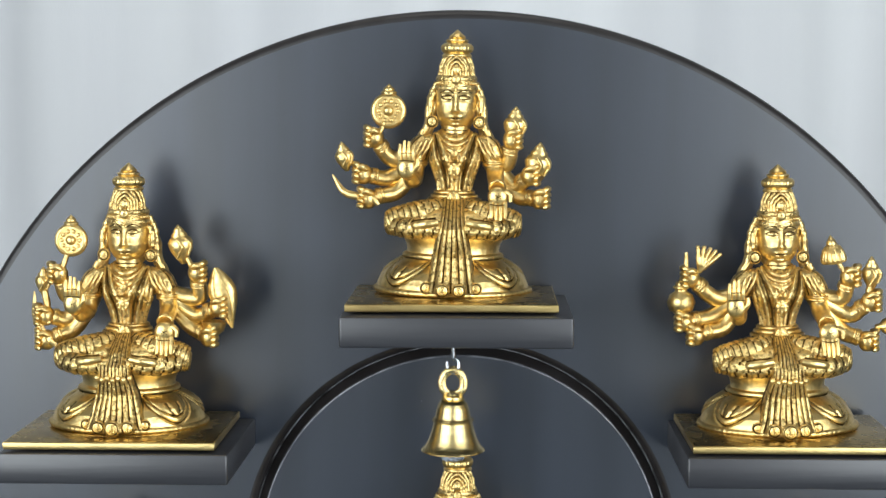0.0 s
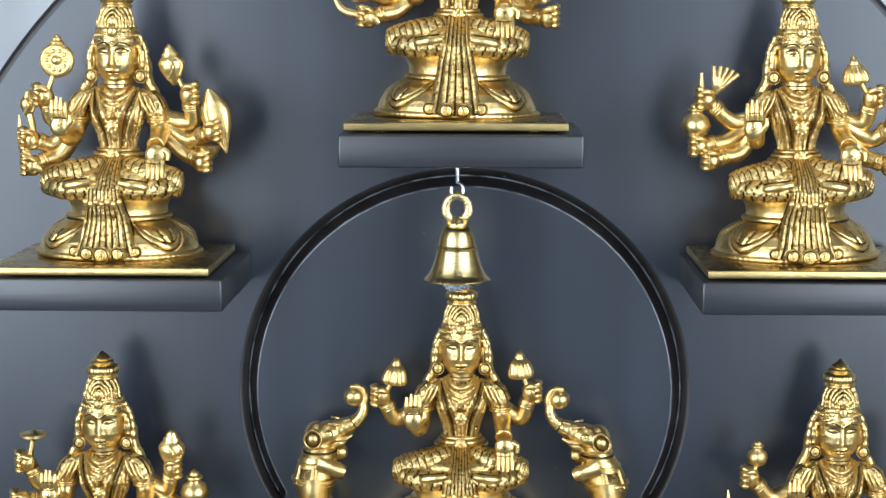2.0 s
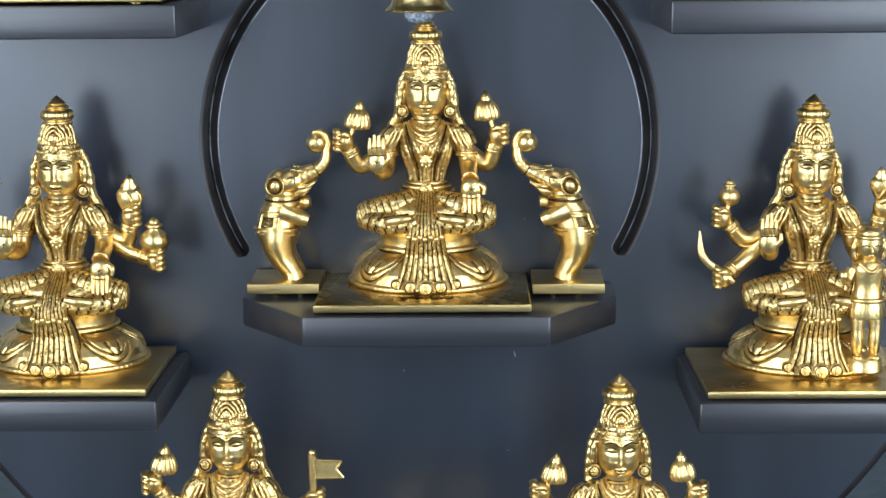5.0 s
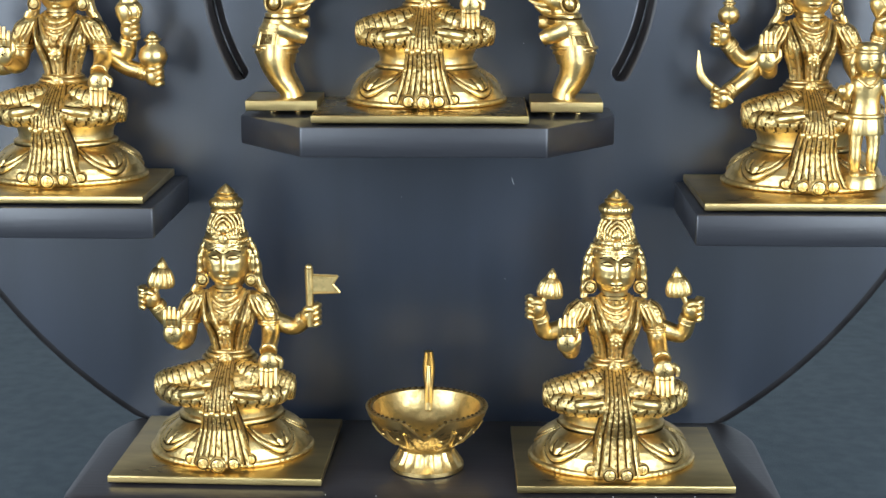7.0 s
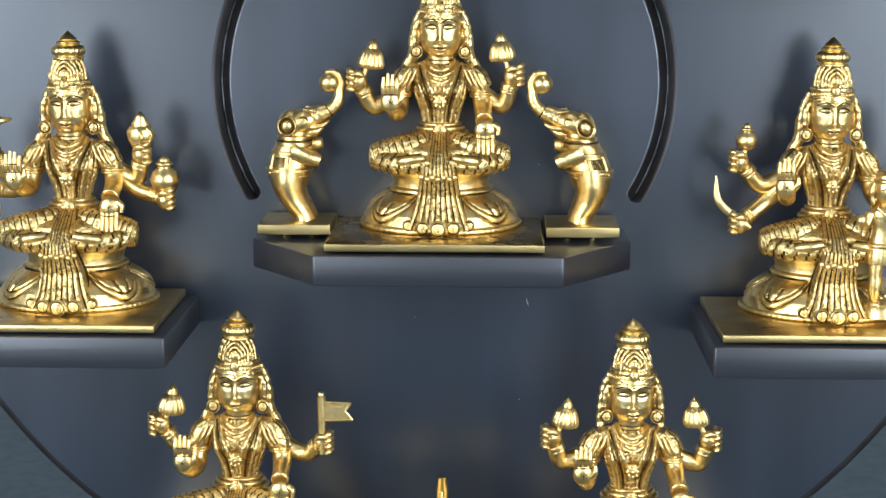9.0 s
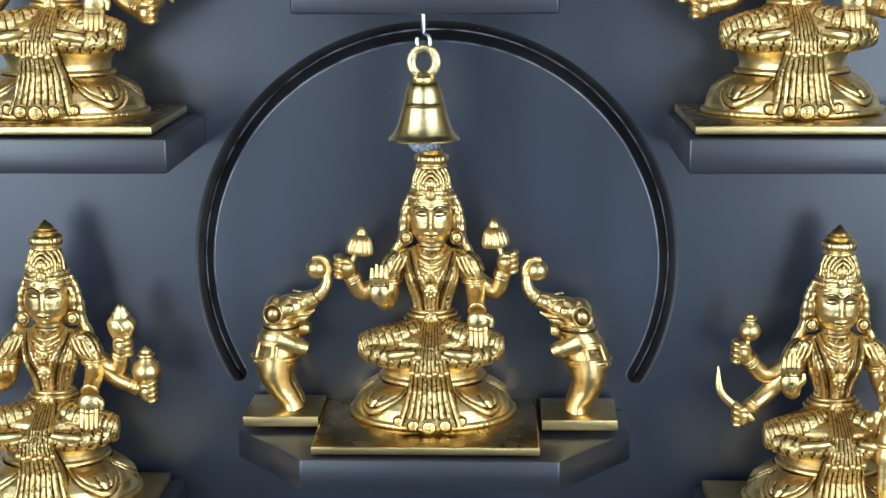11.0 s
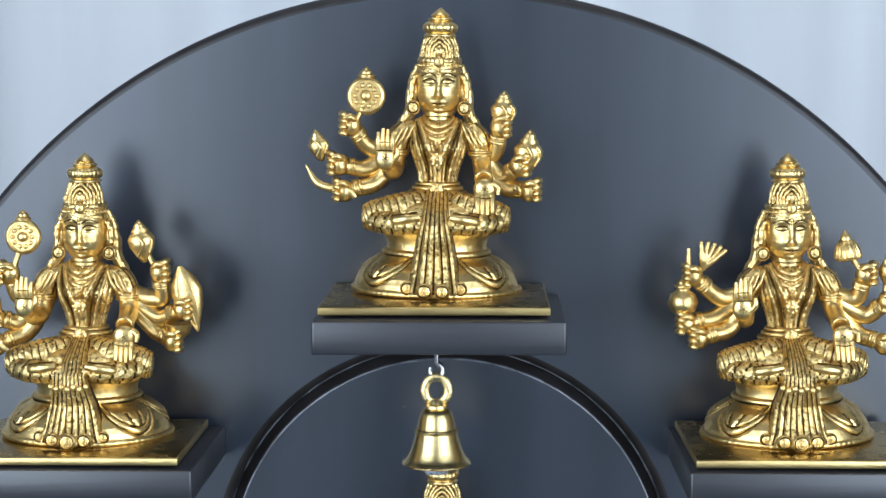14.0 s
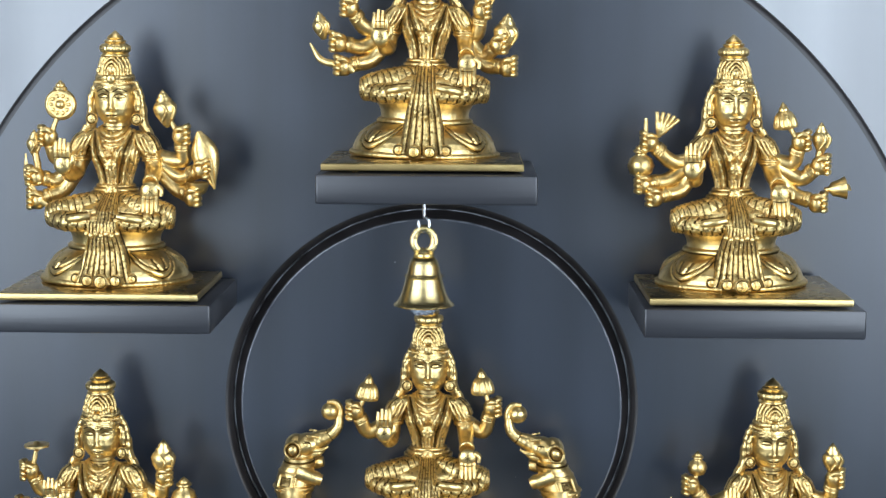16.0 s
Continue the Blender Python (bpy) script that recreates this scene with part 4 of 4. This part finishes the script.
FIGURES = [
    # place, x, y, z, turn, arms
    ("top", -0.0030, -0.0500, 0.4200, 0.0, dict(dx=-0.0010, dy=0.018, grow=0.990, lean=1.1, tier=False, seedling=1, arms=[
        (-1, (-.0385, .0790), (-.0465, .0890), "wheel", (-.0400, .1075), .0095),
        (-1, (-.0405, .0672), (-.0520, .0690), "conch", (-.0660, .0795), .0060),
        (-1, (-.0350, .0590), (-.0490, .0555), "blade", (-.0730, .0690), .0070),
        (1, (.0310, .0770), (.0335, .0890), "conch", (.0355, .1000), .0075),
        (1, (.0360, .0640), (.0430, .0690), "conch", (.0495, .0775), .0085),
        (1, (.0380, .0580), (.0485, .0570), "", (0, 0), 0)])),
    ("ul", -0.1955, -0.0560, 0.3420, 0.0, dict(dx=-0.0008, dy=0.011, grow=0.990, lean=0.7, seedling=2, arms=[
        (-1, (-.0375, .0760), (-.0405, .0870), "wheel", (-.0335, .1100), .0088),
        (-1, (-.0380, .0620), (-.0470, .0640), "mace", (-.0505, .0820), .0055),
        (-1, (-.0340, .0560), (-.0465, .0510), "blade", (-.0560, .0790), .0040),
        (1, (.0420, .0760), (.0420, .0890), "conch", (.0320, .1080), .0080),
        (1, (.0400, .0650), (.0520, .0700), "fan", (.0570, .0770), .0160),
        (1, (.0380, .0580), (.0465, .0545), "bowl", (.0520, .0620), .0070)])),
    ("ur", 0.1912, -0.0560, 0.3423, 0.0, dict(dx=-0.0032, dy=0.013, grow=0.985, lean=-0.8, seedling=3, arms=[
        (-1, (-.0370, .0770), (-.0500, .0880), "spray", (-.0470, .0930), .0080),
        (-1, (-.0390, .0660), (-.0530, .0640), "spear", (-.0575, .0800), .0072),
        (-1, (-.0320, .0590), (-.0460, .0560), "", (0, 0), 0),
        (1, (.0380, .0760), (.0410, .0870), "bud", (.0315, .1050), .0070),
        (1, (.0430, .0660), (.0520, .0730), "mace", (.0545, .0880), .0065),
        (1, (.0390, .0560), (.0500, .0520), "bell", (.0640, .0600), .0070)])),
    ("ml", -0.2130, -0.0560, 0.1292, 0.0, dict(top=1, dx=0.0032, dy=0.016, grow=0.985, seedling=4, arms=[
        (-1, (-.0400, .0750), (-.0450, .0870), "disc", (-.0415, .1060), .0072),
        (-1, (-.0340, .0650), (-.0470, .0655), "fan", (-.0500, .0540), .0140),
        (1, (.0370, .0720), (.0405, .0840), "conch", (.0410, .0975), .0086),
        (1, (.0370, .0650), (.0515, .0610), "pot", (.0540, .0725), .0074)])),
    ("mr", 0.2120, -0.0560, 0.1271, 0.0, dict(top=1, dx=0.0055, dy=0.018, grow=0.985, child=True, seedling=5, arms=[
        (-1, (-.0380, .0720), (-.0495, .0840), "pot", (-.0475, .0985), .0054),
        (-1, (-.0370, .0600), (-.0480, .0520), "blade", (-.0640, .0780), .0060),
        (1, (.0380, .0760), (.0400, .0890), "conch", (.0390, .1040), .0070),
        (1, (.0420, .0660), (.0540, .0680), "", (0, 0), 0)])),
    ("centre", -0.0025, -0.0400, 0.1718, 0.0, dict(dx=0.0016, dy=0.016, grow=0.982, seedling=6, arms=[
        (-1, (-.0395, .0690), (-.0465, .0820), "bud", (-.0395, .0995), .0073),
        (1, (.0360, .0700), (.0410, .0850), "bud", (.0352, .1040), .0073)])),
    ("bl", -0.1147, -0.0725, BASE_Z, -1.5, dict(top=1, plate=(.0475, .0600), dx=0.0015, dy=0.004, seedling=7, arms=[
        (-1, (-.0360, .0770), (-.0430, .0880), "bud", (-.0375, .1045), .0073),
        (1, (.0370, .0730), (.0460, .0800), "flag", (.0470, .1090), .0070)])),
    ("br", 0.1110, -0.0800, BASE_Z, 1.0, dict(top=1, plate=(.0475, .0560), dx=-0.0042, veil=False, tier=False, seedling=8, arms=[
        (-1, (-.0380, .0740), (-.0430, .0870), "bud", (-.0360, .1030), .0070),
        (1, (.0385, .0730), (.0425, .0860), "bud", (.0350, .1040), .0070)])),
]
TEXT = {"top": "polished brass seated statue with eight arms, wheel and curved blade", "ul": "polished brass seated statue with eight arms, wheel, fan and bowl",
        "ur": "polished brass seated statue with eight arms, flower spray and bell", "ml": "polished brass seated statue with six arms holding shell and pot",
        "mr": "polished brass seated statue with a small standing figure on its knee", "centre": "polished brass seated statue with four arms holding two lotus buds",
        "bl": "polished brass seated statue holding a swallow-tailed flag and bud", "br": "polished brass seated statue with four arms and bare shoulders"}
for key, x, y, z, turn, spec in FIGURES:
    thing("brass_statue", deity(**spec), [BRASS, PLATE, DARKBRASS, ORNATE, PLATETOP], TEXT[key], "statue", "seated brass statues", at=pose(x, y, z, 0, 0, turn), sharp=60)


# ---------------------------------------------------------------- elephant figurines
def elephant(e):
    """An elephant figurine rearing on its hind legs with a ball on its trunk; e is the side it stands on."""
    s = Shape()
    s.slot = 1
    s.slab([(-.0205, -.022), (.0205, -.0215), (.0208, .020), (-.0205, .020)], .0030, .0092, .0007)
    for px, py in ((-.015, -.015), (.015, -.015), (.015, .014), (-.015, .014)):
        s.lathe([(.0022, 0), (.0022, .0032)], (px * .5, py * .3 + .004, 0), 10)
    s.slot = 0
    Z = .0092
    begin = len(s.v)
    k = -e                      # towards the middle
    # hind legs, standing close together
    for yy in (-.0052, .0052):
        line = bend([(k * .0010, yy, Z - .0004), (-k * .0002, yy, Z + .0040), (-k * .0050, yy, Z + .0120), (-k * .0078, yy, Z + .0210), (-k * .0078, yy * .8, Z + .0300)], 7)
        s.tube(line, taper([.0062, .0056, .0068, .0088, .0096], len(line)), 22, wave=lambda a, i: 1 + .05 * math.cos(4 * a))
    # trunk of the body
    line = bend([(-k * .0074, 0, Z + .0190), (-k * .0078, 0, Z + .0280), (-k * .0066, 0, Z + .0370), (-k * .0052, 0, Z + .0450), (-k * .0030, 0, Z + .0520)], 8)
    s.tube(line, taper([.0100, .0120, .0108, .0082, .0072], len(line)), 32)
    # throat folds
    for z, r, w in ((.0438, .0082, .0022), (.0472, .0076, .0018)):
        collar(s, Z + z, r, r * 1.05, w, c=(-k * .0046, 0), n=40)
    s.slot = 2
    collar(s, Z + .0455, .0090, .0094, .0008, c=(-k * .0046, 0), n=40)
    s.slot = 0
    # girth strap and saddle cloth with a framed, hatched panel
    collar(s, Z + .0290, .0124, .0124, .0009, c=(-k * .0078, 0), ribs=1, n=60)
    collar(s, Z + .0258, .0116, .0116, .0007, c=(-k * .0078, 0), ribs=1, n=60)
    collar(s, Z + .0392, .0104, .0104, .0007, c=(-k * .0064, 0), ribs=1, n=60)

    def cloth(a, z, out):
        """A point on the flank: angle from the front and height."""
        r = float(np.interp(z, [.0190, .0280, .0370, .0450], [.0104, .0122, .0111, .0086])) + out
        cx = float(np.interp(z, [.0190, .0280, .0370, .0450], [.0074, .0078, .0066, .0052]))
        return (-k * (cx + r * math.sin(a)), -r * math.cos(a), Z + z)
    for inset, r in ((0, .0007), (.12, .0004)):
        a0, a1, z0, z1 = -.10 + inset, .92 - inset * .6, .0270 + inset * .012, .0384 - inset * .012
        ring = [(a0 + (a1 - a0) * t / 8, z0) for t in range(9)] + [(a1, z0 + (z1 - z0) * t / 8) for t in range(1, 9)] + [(a1 - (a1 - a0) * t / 8, z1) for t in range(1, 9)] + [(a0, z1 - (z1 - z0) * t / 8) for t in range(1, 9)]
        s.tube([cloth(p, q, .0001) for p, q in ring], r, 7)
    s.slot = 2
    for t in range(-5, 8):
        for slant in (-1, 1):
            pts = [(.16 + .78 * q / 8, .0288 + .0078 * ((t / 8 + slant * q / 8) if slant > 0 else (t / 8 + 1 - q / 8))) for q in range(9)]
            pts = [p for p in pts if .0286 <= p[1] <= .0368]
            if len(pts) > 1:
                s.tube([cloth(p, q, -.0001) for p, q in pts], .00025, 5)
    s.slot = 0
    # head, ears and eyes
    s.ball((-k * .0010, -.0005, Z + .0560), (.0112, .0090, .0074), 26, 16, pose(0, 0, 0, 0, -k * 18, 0).to_3x3())
    s.ball((-k * .0062, -.0005, Z + .0560), (.0070, .0080, .0072), 20, 12)
    for yy in (-1, 1):
        c = (-k * .0076, yy * .0074, Z + .0545)
        s.ball(c, (.0056, .0026, .0062), 22, 12)
        loop(s, (c[0], c[1] + yy * .0020, c[2]), .0048, .0054, .0009, 26)
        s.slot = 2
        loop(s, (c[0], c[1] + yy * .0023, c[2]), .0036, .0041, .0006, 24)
        s.slot = 0
        s.ball((c[0], c[1] + yy * .0016, c[2]), (.0032, .0022, .0036), 16, 9)
        s.ball((k * .0012, yy * .0080, Z + .0578), (.0019, .0014, .0013), 12, 7)
        s.slot = 2
        loop(s, (k * .0012, yy * .0086, Z + .0578), .0023, .0018, .0004, 18)
        s.slot = 0
        # tusk and open mouth
        cord(s, [(k * .0050, yy * .0052, Z + .0535), (k * .0098, yy * .0058, Z + .0540), (k * .0140, yy * .0052, Z + .0562)], [.0017, .0014, .0006], 10)
        cord(s, [(k * .0010, yy * .0072, Z + .0638), (k * .0052, yy * .0070, Z + .0632), (k * .0085, yy * .0050, Z + .0622)], .0007, 7, ribs=1.8)
        # forelegs, one held higher than the other
        up = .0030 if yy > 0 else -.0025
        line = bend([(-k * .0045, yy * .0062, Z + .0395), (k * .0030, yy * .0070, Z + .0392 + up), (k * .0098, yy * .0066, Z + .0382 + up * 1.6)], 6)
        s.tube(line, taper([.0066, .0054, .0046, .0046, .0034], len(line)), 20)
        s.slot = 2
        loop(s, (k * .0078, yy * .0067, Z + .0386 + up * 1.5), .0012, .0046, .0004, 18, pose(0, 0, 0, 0, 0, 90).to_3x3())
        s.slot = 0
    cord(s, [(k * .0020, 0, Z + .0500), (k * .0070, 0, Z + .0508), (k * .0110, 0, Z + .0532)], [.0040, .0030, .0012], 12)
    # trunk curled up to the ball
    line = bend([(k * .0040, -.0005, Z + .0575), (k * .0095, -.001, Z + .0606), (k * .0150, -.001, Z + .0632), (k * .0190, -.001, Z + .0672), (k * .0204, -.001, Z + .0722), (k * .0198, -.001, Z + .0775)], 8)
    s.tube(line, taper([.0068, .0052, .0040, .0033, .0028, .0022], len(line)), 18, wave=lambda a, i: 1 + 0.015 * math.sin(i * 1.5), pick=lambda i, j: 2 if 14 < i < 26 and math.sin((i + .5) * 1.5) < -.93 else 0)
    s.ball((k * .0150, -.001, Z + .0785), (.0058, .0054, .0058), 22, 14)
    cord(s, [(k * .0204, -.001, Z + .0740), (k * .0214, -.001, Z + .0790), (k * .0185, -.001, Z + .0842), (k * .0130, -.001, Z + .0846)], [.0026, .0022, .0020, .0012], 12)
    for i in range(begin, len(s.v)):           # one stands further in on its plate, the other leans further over
        x, y, z = s.v[i]
        s.v[i] = (x * 1.05 + k * (.0035 if e < 0 else .0075 * min(1.0, (z - Z) / .06)), y * 1.05, z)
    return s


thing("elephant_figurine", elephant(-1), [BRASS, PLATE, DARKBRASS], "polished brass rearing elephant figurine lifting a ball, on a plate", "figurine", "pair of elephants", at=pose(-0.0835, -0.0240, 0.1718), sharp=60)
thing("elephant_figurine", elephant(1), [BRASS, PLATE, DARKBRASS], "polished brass rearing elephant figurine lifting a ball, on a plate", "figurine", "pair of elephants", at=pose(0.0800, -0.0270, 0.1718), sharp=60)

# ---------------------------------------------------------------- bell on its hook
bell = tagged(new("temple_bell"), "small turned brass bell hanging from a steel hook", "bell")
bell.matrix_world = pose(-0.0028, -0.062, 0.3358) @ Matrix.Diagonal((1.03, 1.03, 1.0, 1))
s = Shape()
s.lathe([(.0176, 0), (.0182, .0006), (.0178, .0014), (.0164, .0024), (.0150, .0044), (.0136, .0075), (.0124, .0110), (.0114, .0150), (.0108, .0172), (.0116, .0177), (.0120, .0184), (.0116, .0191), (.0103, .0195), (.0098, .0204), (.0094, .0240), (.0084, .0275), (.0068, .0298), (.0057, .0304), (.0066, .0310), (.0062, .0322), (.0040, .0334), (.001, .0338)], n=64)
s.lathe([(.0168, .0004), (.0140, .0050), (.0112, .0120), (.0092, .019), (.006, .026), (.001, .029)], n=40)
body = part("bell_body", s, BELLBRASS, bell)
s = Shape()
pts = [Vector((.0062 * math.cos(a) * (1 - 0.10 * math.sin(a)), 0, .0405 + .0072 * math.sin(a))) for a in (radians(-90 + 360 * k / 28) for k in range(29))]
s.tube(pts, [.0024] * 29, 10, flat=0.7)
s.tube([(0, 0, .0325), (0, 0, .0350)], [.0050, .0036], 14)
part("suspension_loop", s, BELLBRASS, bell, "cast brass loop")
s = Shape()
s.tube([(0, 0, .026), (0, 0, .002)], .0008, 6)
s.ball((0, 0, -.0010), (.0046, .0046, .0044), 14, 9)
part("clapper", s, STEEL, bell)
s = Shape()
rng = random.Random(5)
out = []
for i, (r, z) in enumerate(((.0052, .0060), (.0066, .0030), (.0074, -.0005), (.0068, -.0035), (.0052, -.0052), (.002, -.0058))):
    out.append([(r * (1 + rng.uniform(-.16, .16)) * math.cos(2 * math.pi * j / 22), r * (1 + rng.uniform(-.16, .16)) * math.sin(2 * math.pi * j / 22), z + rng.uniform(-.0005, .0005)) for j in range(22)])
s.rings(out)
part("clapper_wrap", s, PLASTIC, bell, "crumpled clear plastic wrap", smooth=False)

s = Shape()
pts = [(0, 0, .0282), (0, 0, .016)] + [(.0034 * math.sin(a), 0, .0098 - .0046 * math.cos(a) + .0016) for a in (radians(180 - 300 * k / 14) for k in range(15))]
s.tube(pts, .0013, 8)
thing("ceiling_hook", s, STEEL, "bright steel screw hook under the top shelf", "hook", at=pose(-0.0028, -0.062, 0.3746), sharp=60)

# ---------------------------------------------------------------- oil lamp
lamp = tagged(new("oil_lamp"), "footed brass oil lamp bowl with a spout and a leaf finial", "oil lamp")
lamp.matrix_world = pose(0.0012, -0.083, BASE_Z) @ Matrix.Diagonal((1.03, 1.03, 1.04, 1))


def lip(a, amount):
    """Draws the front of the rim out into a pointed spout."""
    d = abs((a - 1.5 * math.pi + math.pi) % (2 * math.pi) - math.pi)
    return 1 + amount * max(0.0, 1 - d / 0.42) ** 1.3


s = Shape()
rows_ = []
for r, z, k in ((.0150, .0140, 0), (.0172, .0150, 0), (.0240, .0200, .02), (.0290, .0256, .05), (.0322, .0310, .10), (.0336, .0345, .14), (.0340, .0358, .15), (.0330, .0362, .15), (.0300, .0356, .16), (.0294, .0346, .15), (.0270, .0290, .12), (.0225, .0225, .08), (.0150, .0180, .02), (.004, .0165, 0)):
    ring = []
    for j in range(80):
        a = 2 * math.pi * j / 80
        q = lip(a, k)
        dip = (q - 1) / max(k, 1e-6) if k else 0
        ring.append((r * q * math.cos(a), r * q * math.sin(a), z - 0.0080 * dip * (k / 0.15)))
    rows_.append(ring)
s.rings(rows_[:5], cap1=False)
part("bowl", s, ORNATE, lamp, "carved brass bowl with dark patina")
s = Shape()
s.rings(rows_[4:8], cap0=False, cap1=False)
part("rim_band", s, BRASS, lamp, "plain brass band under the rim")
s = Shape()
s.rings(rows_[7:], cap0=False)
part("bowl_lining", s, BRASS, lamp, "smooth polished inside of the bowl")
s = Shape()
for k in range(14):
    a0 = 2 * math.pi * k / 14 + 0.1
    pts = []
    for j in range(11):
        t = j / 10
        z = .0285 - .0120 * math.sin(math.pi * t)
        rad = float(np.interp(z, [.0140, .0200, .0256, .0310], [.0160, .0240, .0290, .0322])) + .0003
        a = a0 + 0.20 * math.cos(math.pi * t)
        pts.append((rad * math.cos(a), rad * math.sin(a), z))
    s.tube(pts, .0007, 8)
    s.ball(((.0272) * math.cos(a0), .0272 * math.sin(a0), .0235), .0012, 10, 6)
part("petal_band", s, BRASS, lamp, "raised petal ornament")
s = Shape()
for j in range(54):
    a = 2 * math.pi * (j + 0.5) / 54
    q = lip(a, 0.15)
    s.ball((.0319 * q * math.cos(a), .0319 * q * math.sin(a), .0364 - .0366 * (q - 1)), (.0010, .0010, .0006), 7, 4)
part("rim_bead", s, DARKBRASS, lamp, "band of small dark beads on the rim")
s = Shape()
s.lathe([(.0195, 0), (.0205, .0008), (.0206, .0030), (.0196, .0040), (.0180, .0062), (.0158, .0095), (.0150, .0120), (.0158, .0136), (.0166, .0148), (.012, .0155)], n=56, wave=lambda a, i: 1 + (0.035 * math.sin(22 * a) if 3 <= i <= 6 else 0))
part("foot", s, BRASS, lamp)
s = Shape()
cord(s, [(0, .0240, .0250), (0, .0300, .0340), (0, .0325, .0420), (0, .0320, .0500), (0, .0300, .0580)], [.0018, .0022, .0034, .0036, .0024], 14, 6, flat=0.6)
cord(s, [(0, .0262, .0290), (0, .0275, .0400), (0, .0282, .0500)], [.0016, .0020, .0012], 10, 5)
part("finial", s, PLATE, lamp, "leaf-shaped upright finial")

# ---------------------------------------------------------------- a stray thread on the board
s = Shape()
cord(s, [(0, 0, 0.0024), (0.0003, -0.0004, 0.0006), (0.0012, -0.0003, -0.0018)], [0.00012, 0.00016, 0.00010], 5, 4)
thing("lint_thread", s, CURTAIN, "short white lint thread caught on the black board", "lint", at=pose(0.0498, -0.0004, 0.1267))

# ---------------------------------------------------------------- dust on the board, the plinth and the plates
s = Shape()
rng = random.Random(11)
for k in range(20):
    r = rng.uniform(0.00015, 0.0003)
    if k < 13:
        c = (rng.uniform(-0.2, 0.2), -0.0002, rng.uniform(0.0, 0.42))
    else:
        c = (rng.uniform(-0.16, 0.18), rng.uniform(-0.132, -0.122), BASE_Z + 0.0002)
    s.ball(c, r, 6, 4)
thing("dust_specks", s, CURTAIN, "scattered pale dust specks on black wood", "dust", kind="stuff")
